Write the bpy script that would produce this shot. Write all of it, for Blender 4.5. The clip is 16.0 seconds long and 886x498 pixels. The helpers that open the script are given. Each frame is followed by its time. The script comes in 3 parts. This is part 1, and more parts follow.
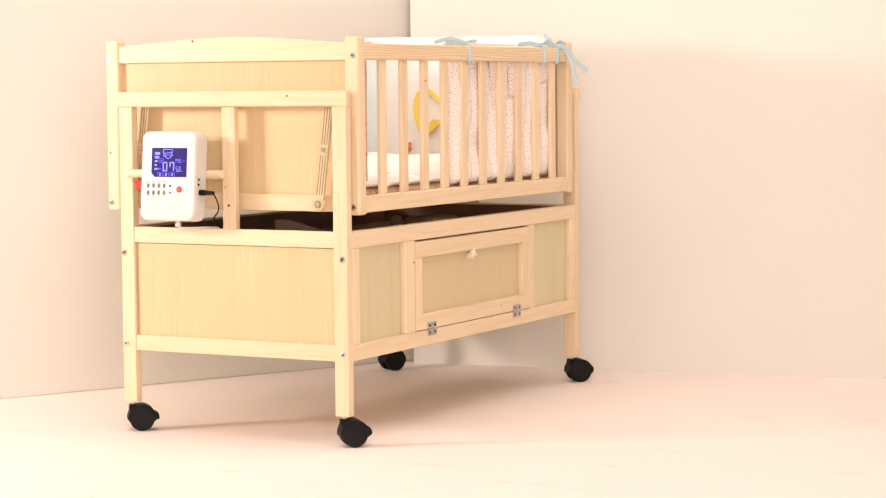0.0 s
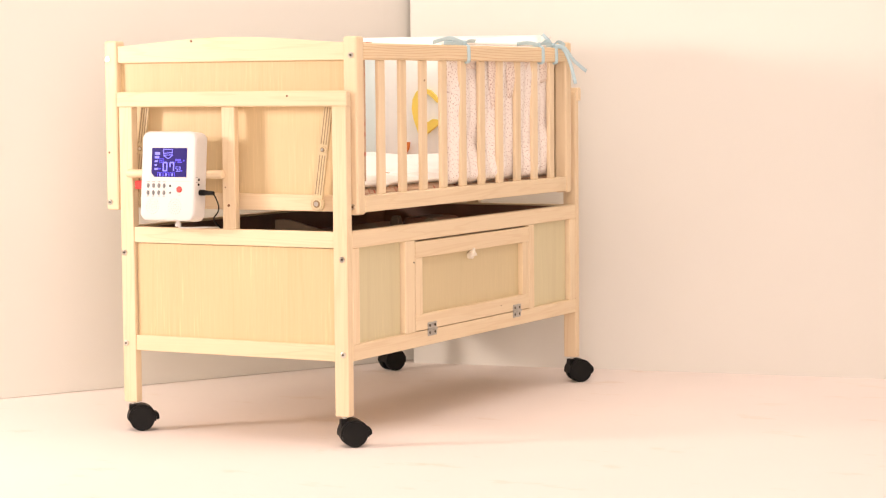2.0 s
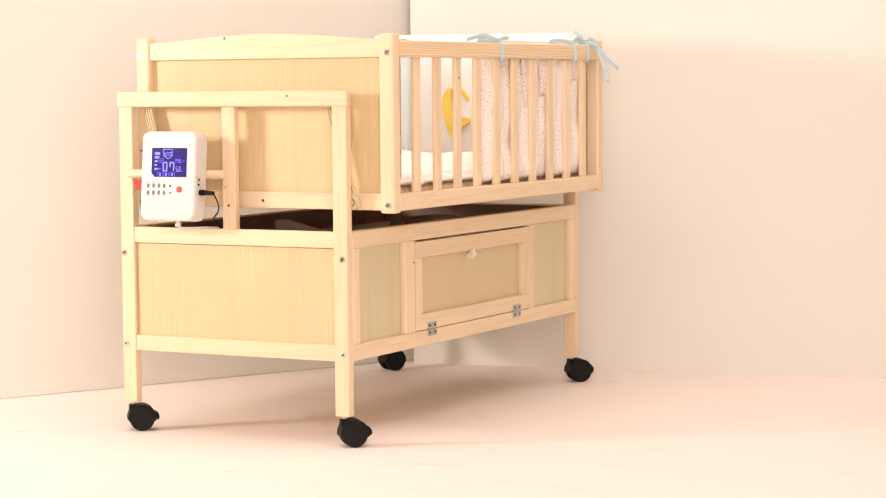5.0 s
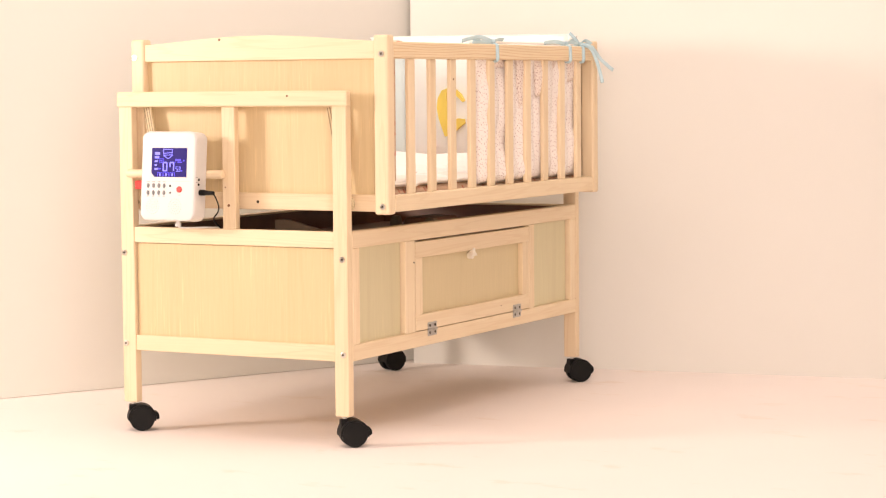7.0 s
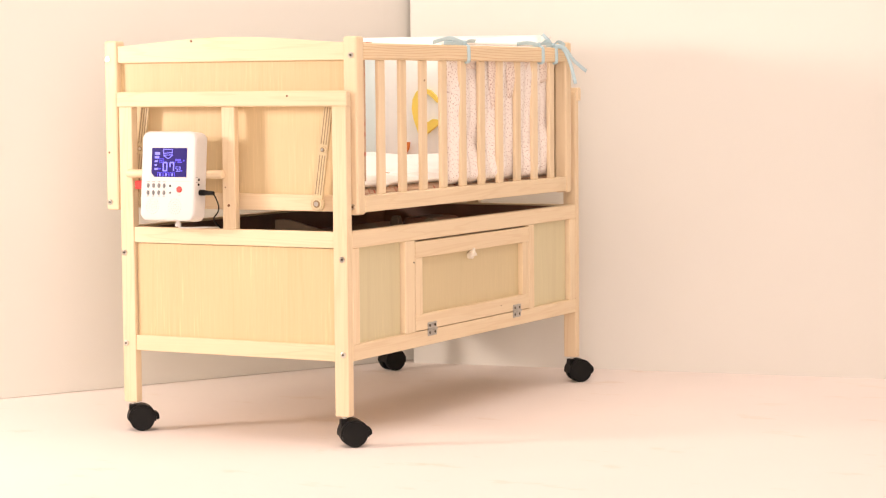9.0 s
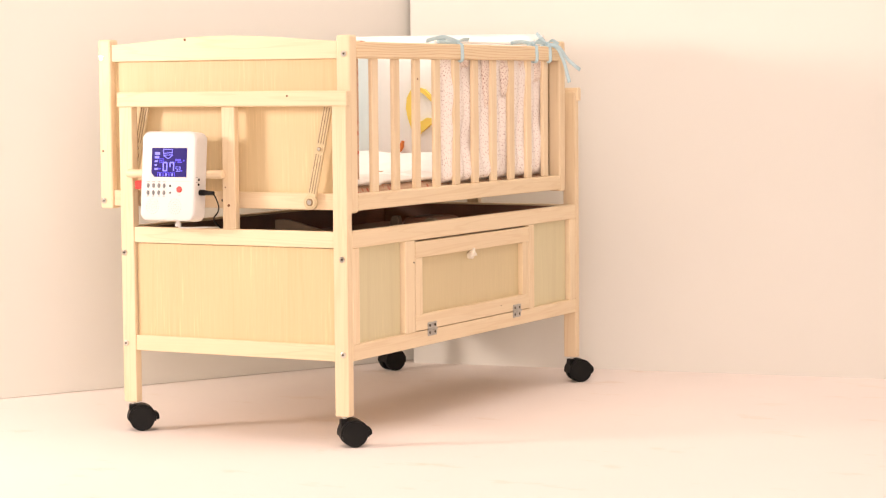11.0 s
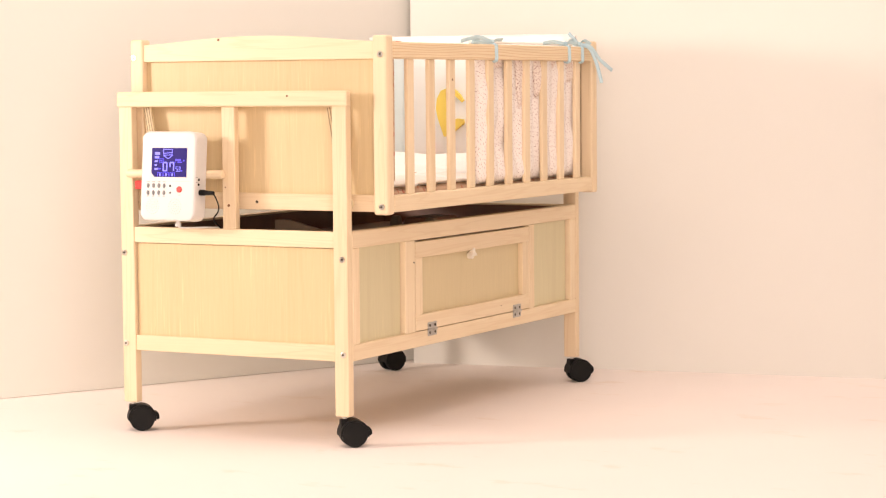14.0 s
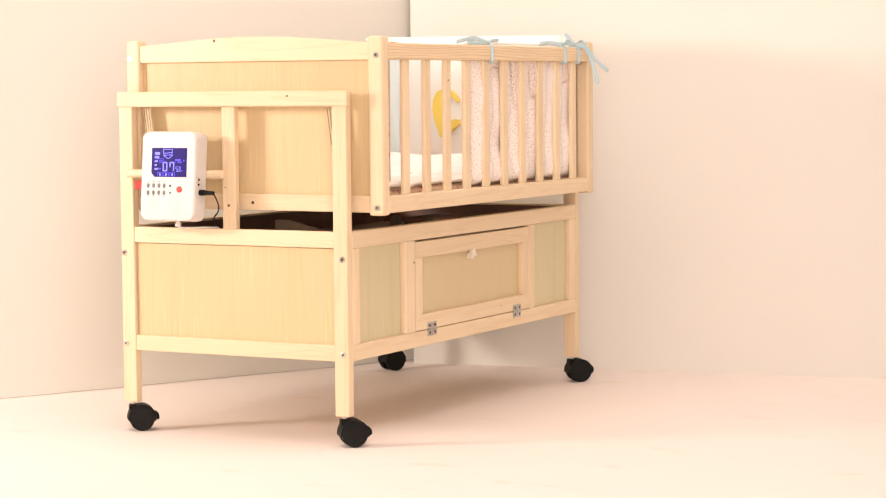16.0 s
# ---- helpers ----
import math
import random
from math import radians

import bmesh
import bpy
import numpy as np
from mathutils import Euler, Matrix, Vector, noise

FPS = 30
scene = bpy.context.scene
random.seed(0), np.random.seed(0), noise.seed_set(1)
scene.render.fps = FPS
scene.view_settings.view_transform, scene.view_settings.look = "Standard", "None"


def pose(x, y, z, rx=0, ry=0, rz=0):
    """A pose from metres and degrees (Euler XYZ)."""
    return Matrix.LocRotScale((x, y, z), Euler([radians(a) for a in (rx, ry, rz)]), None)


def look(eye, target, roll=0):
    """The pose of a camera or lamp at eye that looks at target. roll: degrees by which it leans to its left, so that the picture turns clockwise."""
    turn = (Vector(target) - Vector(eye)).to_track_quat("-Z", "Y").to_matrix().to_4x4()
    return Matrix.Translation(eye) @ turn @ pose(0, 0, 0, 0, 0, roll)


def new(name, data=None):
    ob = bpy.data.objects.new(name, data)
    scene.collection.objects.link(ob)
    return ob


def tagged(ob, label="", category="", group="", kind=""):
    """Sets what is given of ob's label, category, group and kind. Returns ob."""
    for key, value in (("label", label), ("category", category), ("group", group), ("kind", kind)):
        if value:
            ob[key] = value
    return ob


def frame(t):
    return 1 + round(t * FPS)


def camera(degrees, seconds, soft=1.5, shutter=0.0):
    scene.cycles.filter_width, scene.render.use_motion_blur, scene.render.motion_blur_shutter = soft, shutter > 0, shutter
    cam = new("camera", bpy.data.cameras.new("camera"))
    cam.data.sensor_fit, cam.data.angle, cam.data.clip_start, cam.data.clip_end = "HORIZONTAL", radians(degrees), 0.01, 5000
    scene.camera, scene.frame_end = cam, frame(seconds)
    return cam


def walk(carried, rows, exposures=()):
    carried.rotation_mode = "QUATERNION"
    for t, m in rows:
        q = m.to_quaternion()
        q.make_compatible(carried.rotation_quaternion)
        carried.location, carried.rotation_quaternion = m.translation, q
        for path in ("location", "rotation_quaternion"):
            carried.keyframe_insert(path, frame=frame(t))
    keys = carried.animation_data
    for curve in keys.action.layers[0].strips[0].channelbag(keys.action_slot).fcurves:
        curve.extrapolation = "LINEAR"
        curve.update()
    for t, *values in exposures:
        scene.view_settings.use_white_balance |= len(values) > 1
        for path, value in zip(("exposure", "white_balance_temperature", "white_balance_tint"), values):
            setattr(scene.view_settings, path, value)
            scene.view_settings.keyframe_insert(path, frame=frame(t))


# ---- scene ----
# ---- camera ----
EYE, AIM = (2.1426, -3.6353, 0.6844), (0.26582, -0.11489, 0.39346)
cam = camera(22.363, 16.0, soft=1.25)
walk(cam, [(0, look(EYE, AIM, -0.507)), (16, look(EYE, AIM, -0.507))], exposures=[(0, 0.0), (16, 0.0)])

# ---- light: studio lamps out of view, one an added fill, and a dim room ----
world = bpy.data.worlds.new("world")
scene.world = world
world.use_nodes = True
world.node_tree.nodes["Background"].inputs[0].default_value = (1.0, 0.90, 0.80, 1)
world.node_tree.nodes["Background"].inputs[1].default_value = 0.1


def area_lamp(name, eye, aim, size, watts, colour):
    data = bpy.data.lights.new(name, "AREA")
    data.shape, data.size, data.size_y = "RECTANGLE", size[0], size[1]
    data.energy, data.color = watts, colour
    ob = new(name, data)
    ob.matrix_world = look(eye, aim)
    return ob


area_lamp("softbox_left", (-1.75, -1.30, 0.95), (-0.2, 0.1, 0.5), (0.34, 0.34), 34, (1.0, 0.85, 0.76))
# fill lamp added near the camera to lift the shade under the crib
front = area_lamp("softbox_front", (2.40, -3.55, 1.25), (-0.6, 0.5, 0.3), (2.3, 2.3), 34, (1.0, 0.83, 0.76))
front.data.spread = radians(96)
area_lamp("softbox_overhead", (0.40, -0.2, 2.7), (0.28, 0.0, 0.0), (3.0, 2.4), 48, (1.0, 0.845, 0.775))


# ---- materials ----
def base_material(name, rough=0.5, metal=0.0):
    m = bpy.data.materials.new(name)
    m.use_nodes = True
    nt = m.node_tree
    b = nt.nodes["Principled BSDF"]
    b.inputs["Roughness"].default_value = rough
    b.inputs["Metallic"].default_value = metal
    return m, nt, b


def node(nt, kind, **values):
    n = nt.nodes.new(kind)
    for key, value in values.items():
        n.inputs[key].default_value = value
    return n


def ramp(nt, source, stops):
    n = nt.nodes.new("ShaderNodeValToRGB")
    e = n.color_ramp.elements
    while len(e) < len(stops):
        e.new(0.5)
    for i, (at, col) in enumerate(stops):
        e[i].position, e[i].color = at, (*col, 1)
    nt.links.new(source, n.inputs[0])
    return n


def mapped(nt, scale):
    tc = nt.nodes.new("ShaderNodeTexCoord")
    mp = node(nt, "ShaderNodeMapping", Scale=scale)
    info = nt.nodes.new("ShaderNodeObjectInfo")
    mul = nt.nodes.new("ShaderNodeMath")
    mul.operation = "MULTIPLY"
    mul.inputs[1].default_value = 37.0
    nt.links.new(info.outputs["Random"], mul.inputs[0])
    nt.links.new(tc.outputs["Object"], mp.inputs["Vector"])
    nt.links.new(mul.outputs[0], mp.inputs["Location"])
    return mp, info


def mix_colour(nt, kind, fac, a, b):
    n = nt.nodes.new("ShaderNodeMix")
    n.data_type, n.blend_type = "RGBA", kind
    for sock, value in ((n.inputs[0], fac), (n.inputs[6], a), (n.inputs[7], b)):
        if isinstance(value, bpy.types.NodeSocket):
            nt.links.new(value, sock)
        else:
            sock.default_value = value
    return n.outputs[2]


def bump(nt, b, source, strength, distance=0.001):
    n = node(nt, "ShaderNodeBump", Strength=strength, Distance=distance)
    nt.links.new(source, n.inputs["Height"])
    nt.links.new(n.outputs[0], b.inputs["Normal"])


def wood(name, axis, dark, light, fine=1.0, line=0.35, fleck=9.0, rings=(46.0, 2.2, 26.0), streak=0.0):
    """Pale planed pine; the grain runs along the given axis of the object."""
    m, nt, b = base_material(name, 0.48)
    s = [rings[0]] * 3
    s[axis] = rings[1]
    mp, info = mapped(nt, s)
    n1 = node(nt, "ShaderNodeTexNoise", Scale=1.0, Detail=3.0, Distortion=0.4)
    nt.links.new(mp.outputs[0], n1.inputs["Vector"])
    ring = nt.nodes.new("ShaderNodeMath")
    ring.operation = "SINE"
    times = nt.nodes.new("ShaderNodeMath")
    times.operation, times.inputs[1].default_value = "MULTIPLY", rings[2]
    nt.links.new(n1.outputs[0], times.inputs[0])
    nt.links.new(times.outputs[0], ring.inputs[0])
    s2 = [420.0 * fine] * 3
    s2[axis] = fleck
    mp2, _ = mapped(nt, s2)
    n2 = node(nt, "ShaderNodeTexNoise", Scale=1.0, Detail=2.0)
    nt.links.new(mp2.outputs[0], n2.inputs["Vector"])
    r1 = ramp(nt, ring.outputs[0], [(0.0, light), (0.55, light), (1.0, dark)])
    r2 = ramp(nt, n2.outputs[0], [(0.3, dark), (0.62, light)])
    col = mix_colour(nt, "MIX", line, r1.outputs[0], r2.outputs[0])
    if streak:
        # short pale pores, scattered in loose clusters
        s3 = [330.0] * 3
        s3[axis] = 15.0
        mp3, _ = mapped(nt, s3)
        n3 = node(nt, "ShaderNodeTexNoise", Scale=1.0, Detail=2.0)
        nt.links.new(mp3.outputs[0], n3.inputs["Vector"])
        mp4, _ = mapped(nt, (9.0, 9.0, 4.0))
        n4 = node(nt, "ShaderNodeTexNoise", Scale=1.0, Detail=3.0)
        nt.links.new(mp4.outputs[0], n4.inputs["Vector"])
        r3 = ramp(nt, n3.outputs[0], [(0.56, (0, 0, 0)), (0.72, (streak,) * 3)])
        r4 = ramp(nt, n4.outputs[0], [(0.40, (0.15,) * 3), (0.62, (1, 1, 1))])
        both = mix_colour(nt, "MULTIPLY", 1.0, r3.outputs[0], r4.outputs[0])
        col = mix_colour(nt, "MIX", both, col, (*[min(0.9, c * 1.28) for c in light], 1))
    tone = ramp(nt, info.outputs["Random"], [(0.0, (0.93, 0.91, 0.88)), (1.0, (1.0, 1.0, 1.0))])
    col = mix_colour(nt, "MULTIPLY", 1.0, col, tone.outputs[0])
    nt.links.new(col, b.inputs["Base Color"])
    bump(nt, b, n2.outputs[0], 0.12)
    return m


PINE_D, PINE_L = (0.77, 0.60, 0.385), (0.83, 0.675, 0.46)
pine_x, pine_y, pine_z = [wood("pine_" + "xyz"[i], i, PINE_D, PINE_L) for i in range(3)]
veneer = wood("veneer", 2, (0.655, 0.505, 0.280), (0.695, 0.545, 0.315), 0.8, 0.5, 11.0, (30.0, 1.3, 12.0), 0.5)
veneer_side = wood("veneer_side", 2, (0.62, 0.545, 0.335), (0.665, 0.595, 0.375), 0.8, 0.5, 11.0, (30.0, 1.3, 12.0), 0.28)
veneer_door = wood("veneer_door", 2, (0.64, 0.535, 0.315), (0.685, 0.575, 0.345), 0.8, 0.5, 11.0, (30.0, 1.3, 12.0), 0.28)


def lined_pine(name, dark, light):
    """Pine sawn along the rings: thin wavy lines that run along y."""
    m, nt, b = base_material(name, 0.48)
    mp, info = mapped(nt, (8.0, 3.2, 26.0))
    n1 = node(nt, "ShaderNodeTexNoise", Scale=1.0, Detail=2.0)
    nt.links.new(mp.outputs[0], n1.inputs["Vector"])
    tc = nt.nodes.new("ShaderNodeTexCoord")
    sep = nt.nodes.new("ShaderNodeSeparateXYZ")
    nt.links.new(tc.outputs["Object"], sep.inputs[0])
    slope = nt.nodes.new("ShaderNodeMath")
    slope.operation, slope.inputs[1].default_value = "MULTIPLY", 1150.0
    nt.links.new(sep.outputs[2], slope.inputs[0])
    wave = nt.nodes.new("ShaderNodeMath")
    wave.operation, wave.inputs[1].default_value = "MULTIPLY_ADD", 22.0
    nt.links.new(n1.outputs[0], wave.inputs[0])
    nt.links.new(slope.outputs[0], wave.inputs[2])
    sine = nt.nodes.new("ShaderNodeMath")
    sine.operation = "SINE"
    nt.links.new(wave.outputs[0], sine.inputs[0])
    r = ramp(nt, sine.outputs[0], [(0.0, light), (0.45, light), (1.0, dark)])
    mp2, _ = mapped(nt, (420.0, 9.0, 420.0))
    n2 = node(nt, "ShaderNodeTexNoise", Scale=1.0, Detail=2.0)
    nt.links.new(mp2.outputs[0], n2.inputs["Vector"])
    r2 = ramp(nt, n2.outputs[0], [(0.3, (0.92, 0.90, 0.87)), (0.65, (1, 1, 1))])
    nt.links.new(mix_colour(nt, "MULTIPLY", 1.0, r.outputs[0], r2.outputs[0]), b.inputs["Base Color"])
    bump(nt, b, n2.outputs[0], 0.12)
    return m


grain_y = lined_pine("pine_bold_grain", (0.70, 0.48, 0.26), (0.82, 0.655, 0.43))
PINES = (pine_x, pine_y, pine_z)


def plain(name, colour, rough=0.5, metal=0.0, spread=0.06, scale=40.0, bumps=0.1):
    m, nt, b = base_material(name, rough, metal)
    tc = nt.nodes.new("ShaderNodeTexCoord")
    n = node(nt, "ShaderNodeTexNoise", Scale=scale, Detail=4.0)
    nt.links.new(tc.outputs["Object"], n.inputs["Vector"])
    lo = tuple(max(0, c * (1 - spread)) for c in colour)
    hi = tuple(min(1, c * (1 + spread)) for c in colour)
    r = ramp(nt, n.outputs[0], [(0.3, lo), (0.7, hi)])
    nt.links.new(r.outputs[0], b.inputs["Base Color"])
    rr = ramp(nt, n.outputs[0], [(0.3, (rough * 0.9,) * 3), (0.7, (min(1, rough * 1.1),) * 3)])
    nt.links.new(rr.outputs[0], b.inputs["Roughness"])
    if bumps:
        bump(nt, b, n.outputs[0], bumps)
    return m


def fabric(name, colour, weave=900.0):
    m, nt, b = base_material(name, 0.95)
    tc = nt.nodes.new("ShaderNodeTexCoord")
    n = node(nt, "ShaderNodeTexNoise", Scale=weave, Detail=2.0)
    folds = node(nt, "ShaderNodeTexNoise", Scale=14.0, Detail=4.0)
    for k in (n, folds):
        nt.links.new(tc.outputs["Object"], k.inputs["Vector"])
    r = ramp(nt, folds.outputs[0], [(0.3, tuple(c * 0.94 for c in colour)), (0.7, colour)])
    nt.links.new(r.outputs[0], b.inputs["Base Color"])
    add = nt.nodes.new("ShaderNodeMath")
    add.operation = "MULTIPLY_ADD"
    add.inputs[1].default_value = 6.0
    nt.links.new(folds.outputs[0], add.inputs[0])
    nt.links.new(n.outputs[0], add.inputs[2])
    bump(nt, b, add.outputs[0], 0.3, 0.0012)
    return m, nt, b, r, tc


def dotted_fabric(name, colour, dot, scale, size=0.18, loose=0.75):
    """Cloth printed with small flecks, laid out on the upright plane of the cloth."""
    m, nt, b, r, tc = fabric(name, colour)
    sep = nt.nodes.new("ShaderNodeSeparateXYZ")
    nt.links.new(tc.outputs["Object"], sep.inputs[0])
    across = nt.nodes.new("ShaderNodeMath")
    across.operation = "ADD"
    nt.links.new(sep.outputs[0], across.inputs[0])
    nt.links.new(sep.outputs[1], across.inputs[1])
    flat = nt.nodes.new("ShaderNodeCombineXYZ")
    nt.links.new(across.outputs[0], flat.inputs[0])
    nt.links.new(sep.outputs[2], flat.inputs[1])
    squash = node(nt, "ShaderNodeMapping", Scale=(1.0, 0.72, 1.0), Rotation=(0.0, 0.0, 0.35))
    nt.links.new(flat.outputs[0], squash.inputs["Vector"])
    v = node(nt, "ShaderNodeTexVoronoi", Scale=scale, Randomness=loose)
    v.voronoi_dimensions = "2D"
    nt.links.new(squash.outputs[0], v.inputs["Vector"])
    lt = nt.nodes.new("ShaderNodeMath")
    lt.operation, lt.inputs[1].default_value = "LESS_THAN", size
    nt.links.new(v.outputs["Distance"], lt.inputs[0])
    faded = ramp(nt, v.outputs["Color"], [(0.25, tuple(0.5 * c + 0.5 * d for c, d in zip(colour, dot))), (0.75, dot)])
    col = mix_colour(nt, "MIX", lt.outputs[0], r.outputs[0], faded.outputs[0])
    nt.links.new(col, b.inputs["Base Color"])
    return m


def glow(name, colour, strength):
    m, nt, b = base_material(name, 0.3)
    b.inputs["Base Color"].default_value = (*[c * 0.2 for c in colour], 1)
    b.inputs["Emission Color"].default_value = (*colour, 1)
    b.inputs["Emission Strength"].default_value = strength
    return m


def painted(name, colour, stains=0.0):
    """Matt backdrop board with faint roller marks and smudges."""
    m, nt, b = base_material(name, 0.75)
    tc = nt.nodes.new("ShaderNodeTexCoord")
    big = node(nt, "ShaderNodeTexNoise", Scale=1.6, Detail=5.0)
    small = node(nt, "ShaderNodeTexNoise", Scale=160.0, Detail=3.0)
    for k in (big, small):
        nt.links.new(tc.outputs["Object"], k.inputs["Vector"])
    r = ramp(nt, big.outputs[0], [(0.3, tuple(c * 0.965 for c in colour)), (0.7, colour)])
    col = r.outputs[0]
    if stains:
        mp = node(nt, "ShaderNodeMapping", Scale=(5.0, 9.0, 5.0), Rotation=(0.0, 0.0, 0.5))
        nt.links.new(tc.outputs["Object"], mp.inputs["Vector"])
        spot = node(nt, "ShaderNodeTexNoise", Scale=1.0, Detail=6.0, Roughness=0.62)
        nt.links.new(mp.outputs[0], spot.inputs["Vector"])
        where = ramp(nt, spot.outputs[0], [(0.60, (0, 0, 0)), (0.72, (stains,) * 3)])
        col = mix_colour(nt, "MIX", where.outputs[0], col, (colour[0] * 0.86, colour[1] * 0.78, colour[2] * 0.66, 1))
    nt.links.new(col, b.inputs["Base Color"])
    bump(nt, b, small.outputs[0], 0.05)
    return m


wall_paint = painted("wall_paint", (0.805, 0.788, 0.73))
floor_paint = painted("floor_paint", (0.89, 0.805, 0.755), 0.5)
room_paint = painted("room_paint", (0.84, 0.81, 0.77))
black_plastic = plain("black_plastic", (0.008, 0.0075, 0.007), 0.5, 0, 0.2, 60)
black_rubber = plain("black_rubber", (0.007, 0.0065, 0.006), 0.6, 0, 0.2, 60)
steel = plain("steel", (0.66, 0.63, 0.58), 0.28, 1.0, 0.1, 90)
dull_steel = plain("dull_steel", (0.50, 0.48, 0.45), 0.45, 1.0, 0.12, 90)
for m in (black_plastic, black_rubber):
    m.node_tree.nodes["Principled BSDF"].inputs["Specular IOR Level"].default_value = 0.16
dark_screw = plain("dark_screw", (0.09, 0.07, 0.05), 0.45, 0.8, 0.2, 90)
clear_plastic = plain("clear_plastic", (0.66, 0.54, 0.34), 0.25, 0.0, 0.08, 30)
link_groove = plain("link_groove", (0.27, 0.185, 0.095), 0.5, 0.0, 0.1, 30)
white_plastic = plain("white_plastic", (0.68, 0.66, 0.635), 0.32, 0, 0.02, 25, 0.02)
cream_plastic = plain("cream_plastic", (0.80, 0.74, 0.62), 0.35, 0, 0.03, 25, 0.02)
grey_rubber = plain("grey_rubber", (0.20, 0.20, 0.20), 0.6, 0, 0.1, 60)
red_plastic = plain("red_plastic", (0.72, 0.045, 0.035), 0.35, 0, 0.06, 40)
print_grey = plain("print_grey", (0.30, 0.29, 0.28), 0.6, 0, 0.1, 40)
drive_plastic = plain("drive_plastic", (0.20, 0.14, 0.09), 0.4, 0, 0.1, 25)
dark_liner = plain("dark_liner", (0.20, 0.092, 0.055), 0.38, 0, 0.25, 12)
knot_wood = plain("knot_wood", (0.19, 0.08, 0.03), 0.6, 0, 0.3, 300)
lcd_back = glow("lcd_back", (0.035, 0.015, 0.26), 0.55)
lcd_lit = glow("lcd_lit", (0.13, 0.09, 0.85), 1.3)
lcd_bright = glow("lcd_bright", (0.27, 0.23, 1.0), 1.7)
white_cloth = fabric("white_cloth", (0.97, 0.955, 0.91))[0]
cream_cloth = fabric("cream_cloth", (0.92, 0.87, 0.80))[0]
blue_cloth = fabric("blue_cloth", (0.80, 0.91, 0.91))[0]
ribbon_cloth = fabric("ribbon_cloth", (0.60, 0.80, 0.87))[0]
ribbon_cloth.node_tree.nodes["Principled BSDF"].inputs["Alpha"].default_value = 0.72
yellow_cloth = fabric("yellow_cloth", (0.95, 0.72, 0.15))[0]
orange_cloth = fabric("orange_cloth", (0.80, 0.25, 0.06))[0]
dot_cloth = dotted_fabric("dot_cloth", (0.90, 0.83, 0.77), (0.34, 0.18, 0.15), 165.0, 0.15)
dense_cloth = dotted_fabric("dense_cloth", (0.85, 0.74, 0.65), (0.34, 0.16, 0.12), 200.0, 0.22)
print_cloth = dotted_fabric("print_cloth", (0.62, 0.42, 0.28), (0.50, 0.14, 0.08), 60.0)


# ---- mesh helpers ----
def finish(name, bm, material, parent=None, label="", smooth=False):
    me = bpy.data.meshes.new(name)
    bm.normal_update()
    bm.to_mesh(me)
    bm.free()
    me.materials.append(material)
    if smooth:
        for p in me.polygons:
            p.use_smooth = True
    ob = new(name, me)
    ob.parent = parent
    return tagged(ob, label)


def part(name, bm, material, parent, label="", smooth=False):
    return finish(name, bm, material, parent, label, smooth)


def box(x0, x1, y0, y1, z0, z1, bevel=0.0015, segs=2, bm=None):
    bm2 = bmesh.new()
    bmesh.ops.create_cube(bm2, size=1)
    for v in bm2.verts:
        v.co = Vector(((x0 + x1) / 2 + v.co.x * (x1 - x0), (y0 + y1) / 2 + v.co.y * (y1 - y0), (z0 + z1) / 2 + v.co.z * (z1 - z0)))
    if bevel:
        bmesh.ops.bevel(bm2, geom=bm2.edges[:], offset=bevel, segments=segs, affect="EDGES", profile=0.5)
    return join(bm, bm2)


def join(bm, bm2):
    if bm is None:
        return bm2
    me = bpy.data.meshes.new("joined")
    bm2.to_mesh(me)
    bm2.free()
    bm.from_mesh(me)
    bpy.data.meshes.remove(me)
    return bm


def rod(r, length, m, segs=24, bevel=0.0, r2=None, bm=None):
    """A cylinder along its own z, centred, set by the pose m."""
    bm2 = bmesh.new()
    bmesh.ops.create_cone(bm2, cap_ends=True, segments=segs, radius1=r, radius2=r if r2 is None else r2, depth=length)
    if bevel:
        rims = [e for e in bm2.edges if abs(e.verts[0].co.z - e.verts[1].co.z) < 1e-6]
        bmesh.ops.bevel(bm2, geom=rims, offset=bevel, segments=2, affect="EDGES", profile=0.5)
    bmesh.ops.transform(bm2, matrix=m, verts=bm2.verts)
    return join(bm, bm2)


def prism(outline, y0, y1, bevel=0.0, bm=None):
    """A flat outline of (x, z) points, given thickness along y."""
    bm2 = bmesh.new()
    f = bm2.faces.new([bm2.verts.new((x, y0, z)) for x, z in outline])
    new_faces = bmesh.ops.extrude_face_region(bm2, geom=[f])["geom"]
    bmesh.ops.translate(bm2, vec=(0, y1 - y0, 0), verts=[g for g in new_faces if isinstance(g, bmesh.types.BMVert)])
    bmesh.ops.recalc_face_normals(bm2, faces=bm2.faces)
    if bevel:
        rims = [e for e in bm2.edges if abs(e.verts[0].co.y - e.verts[1].co.y) < 1e-6]
        bmesh.ops.bevel(bm2, geom=rims, offset=bevel, segments=2, affect="EDGES", profile=0.5)
    return join(bm, bm2)


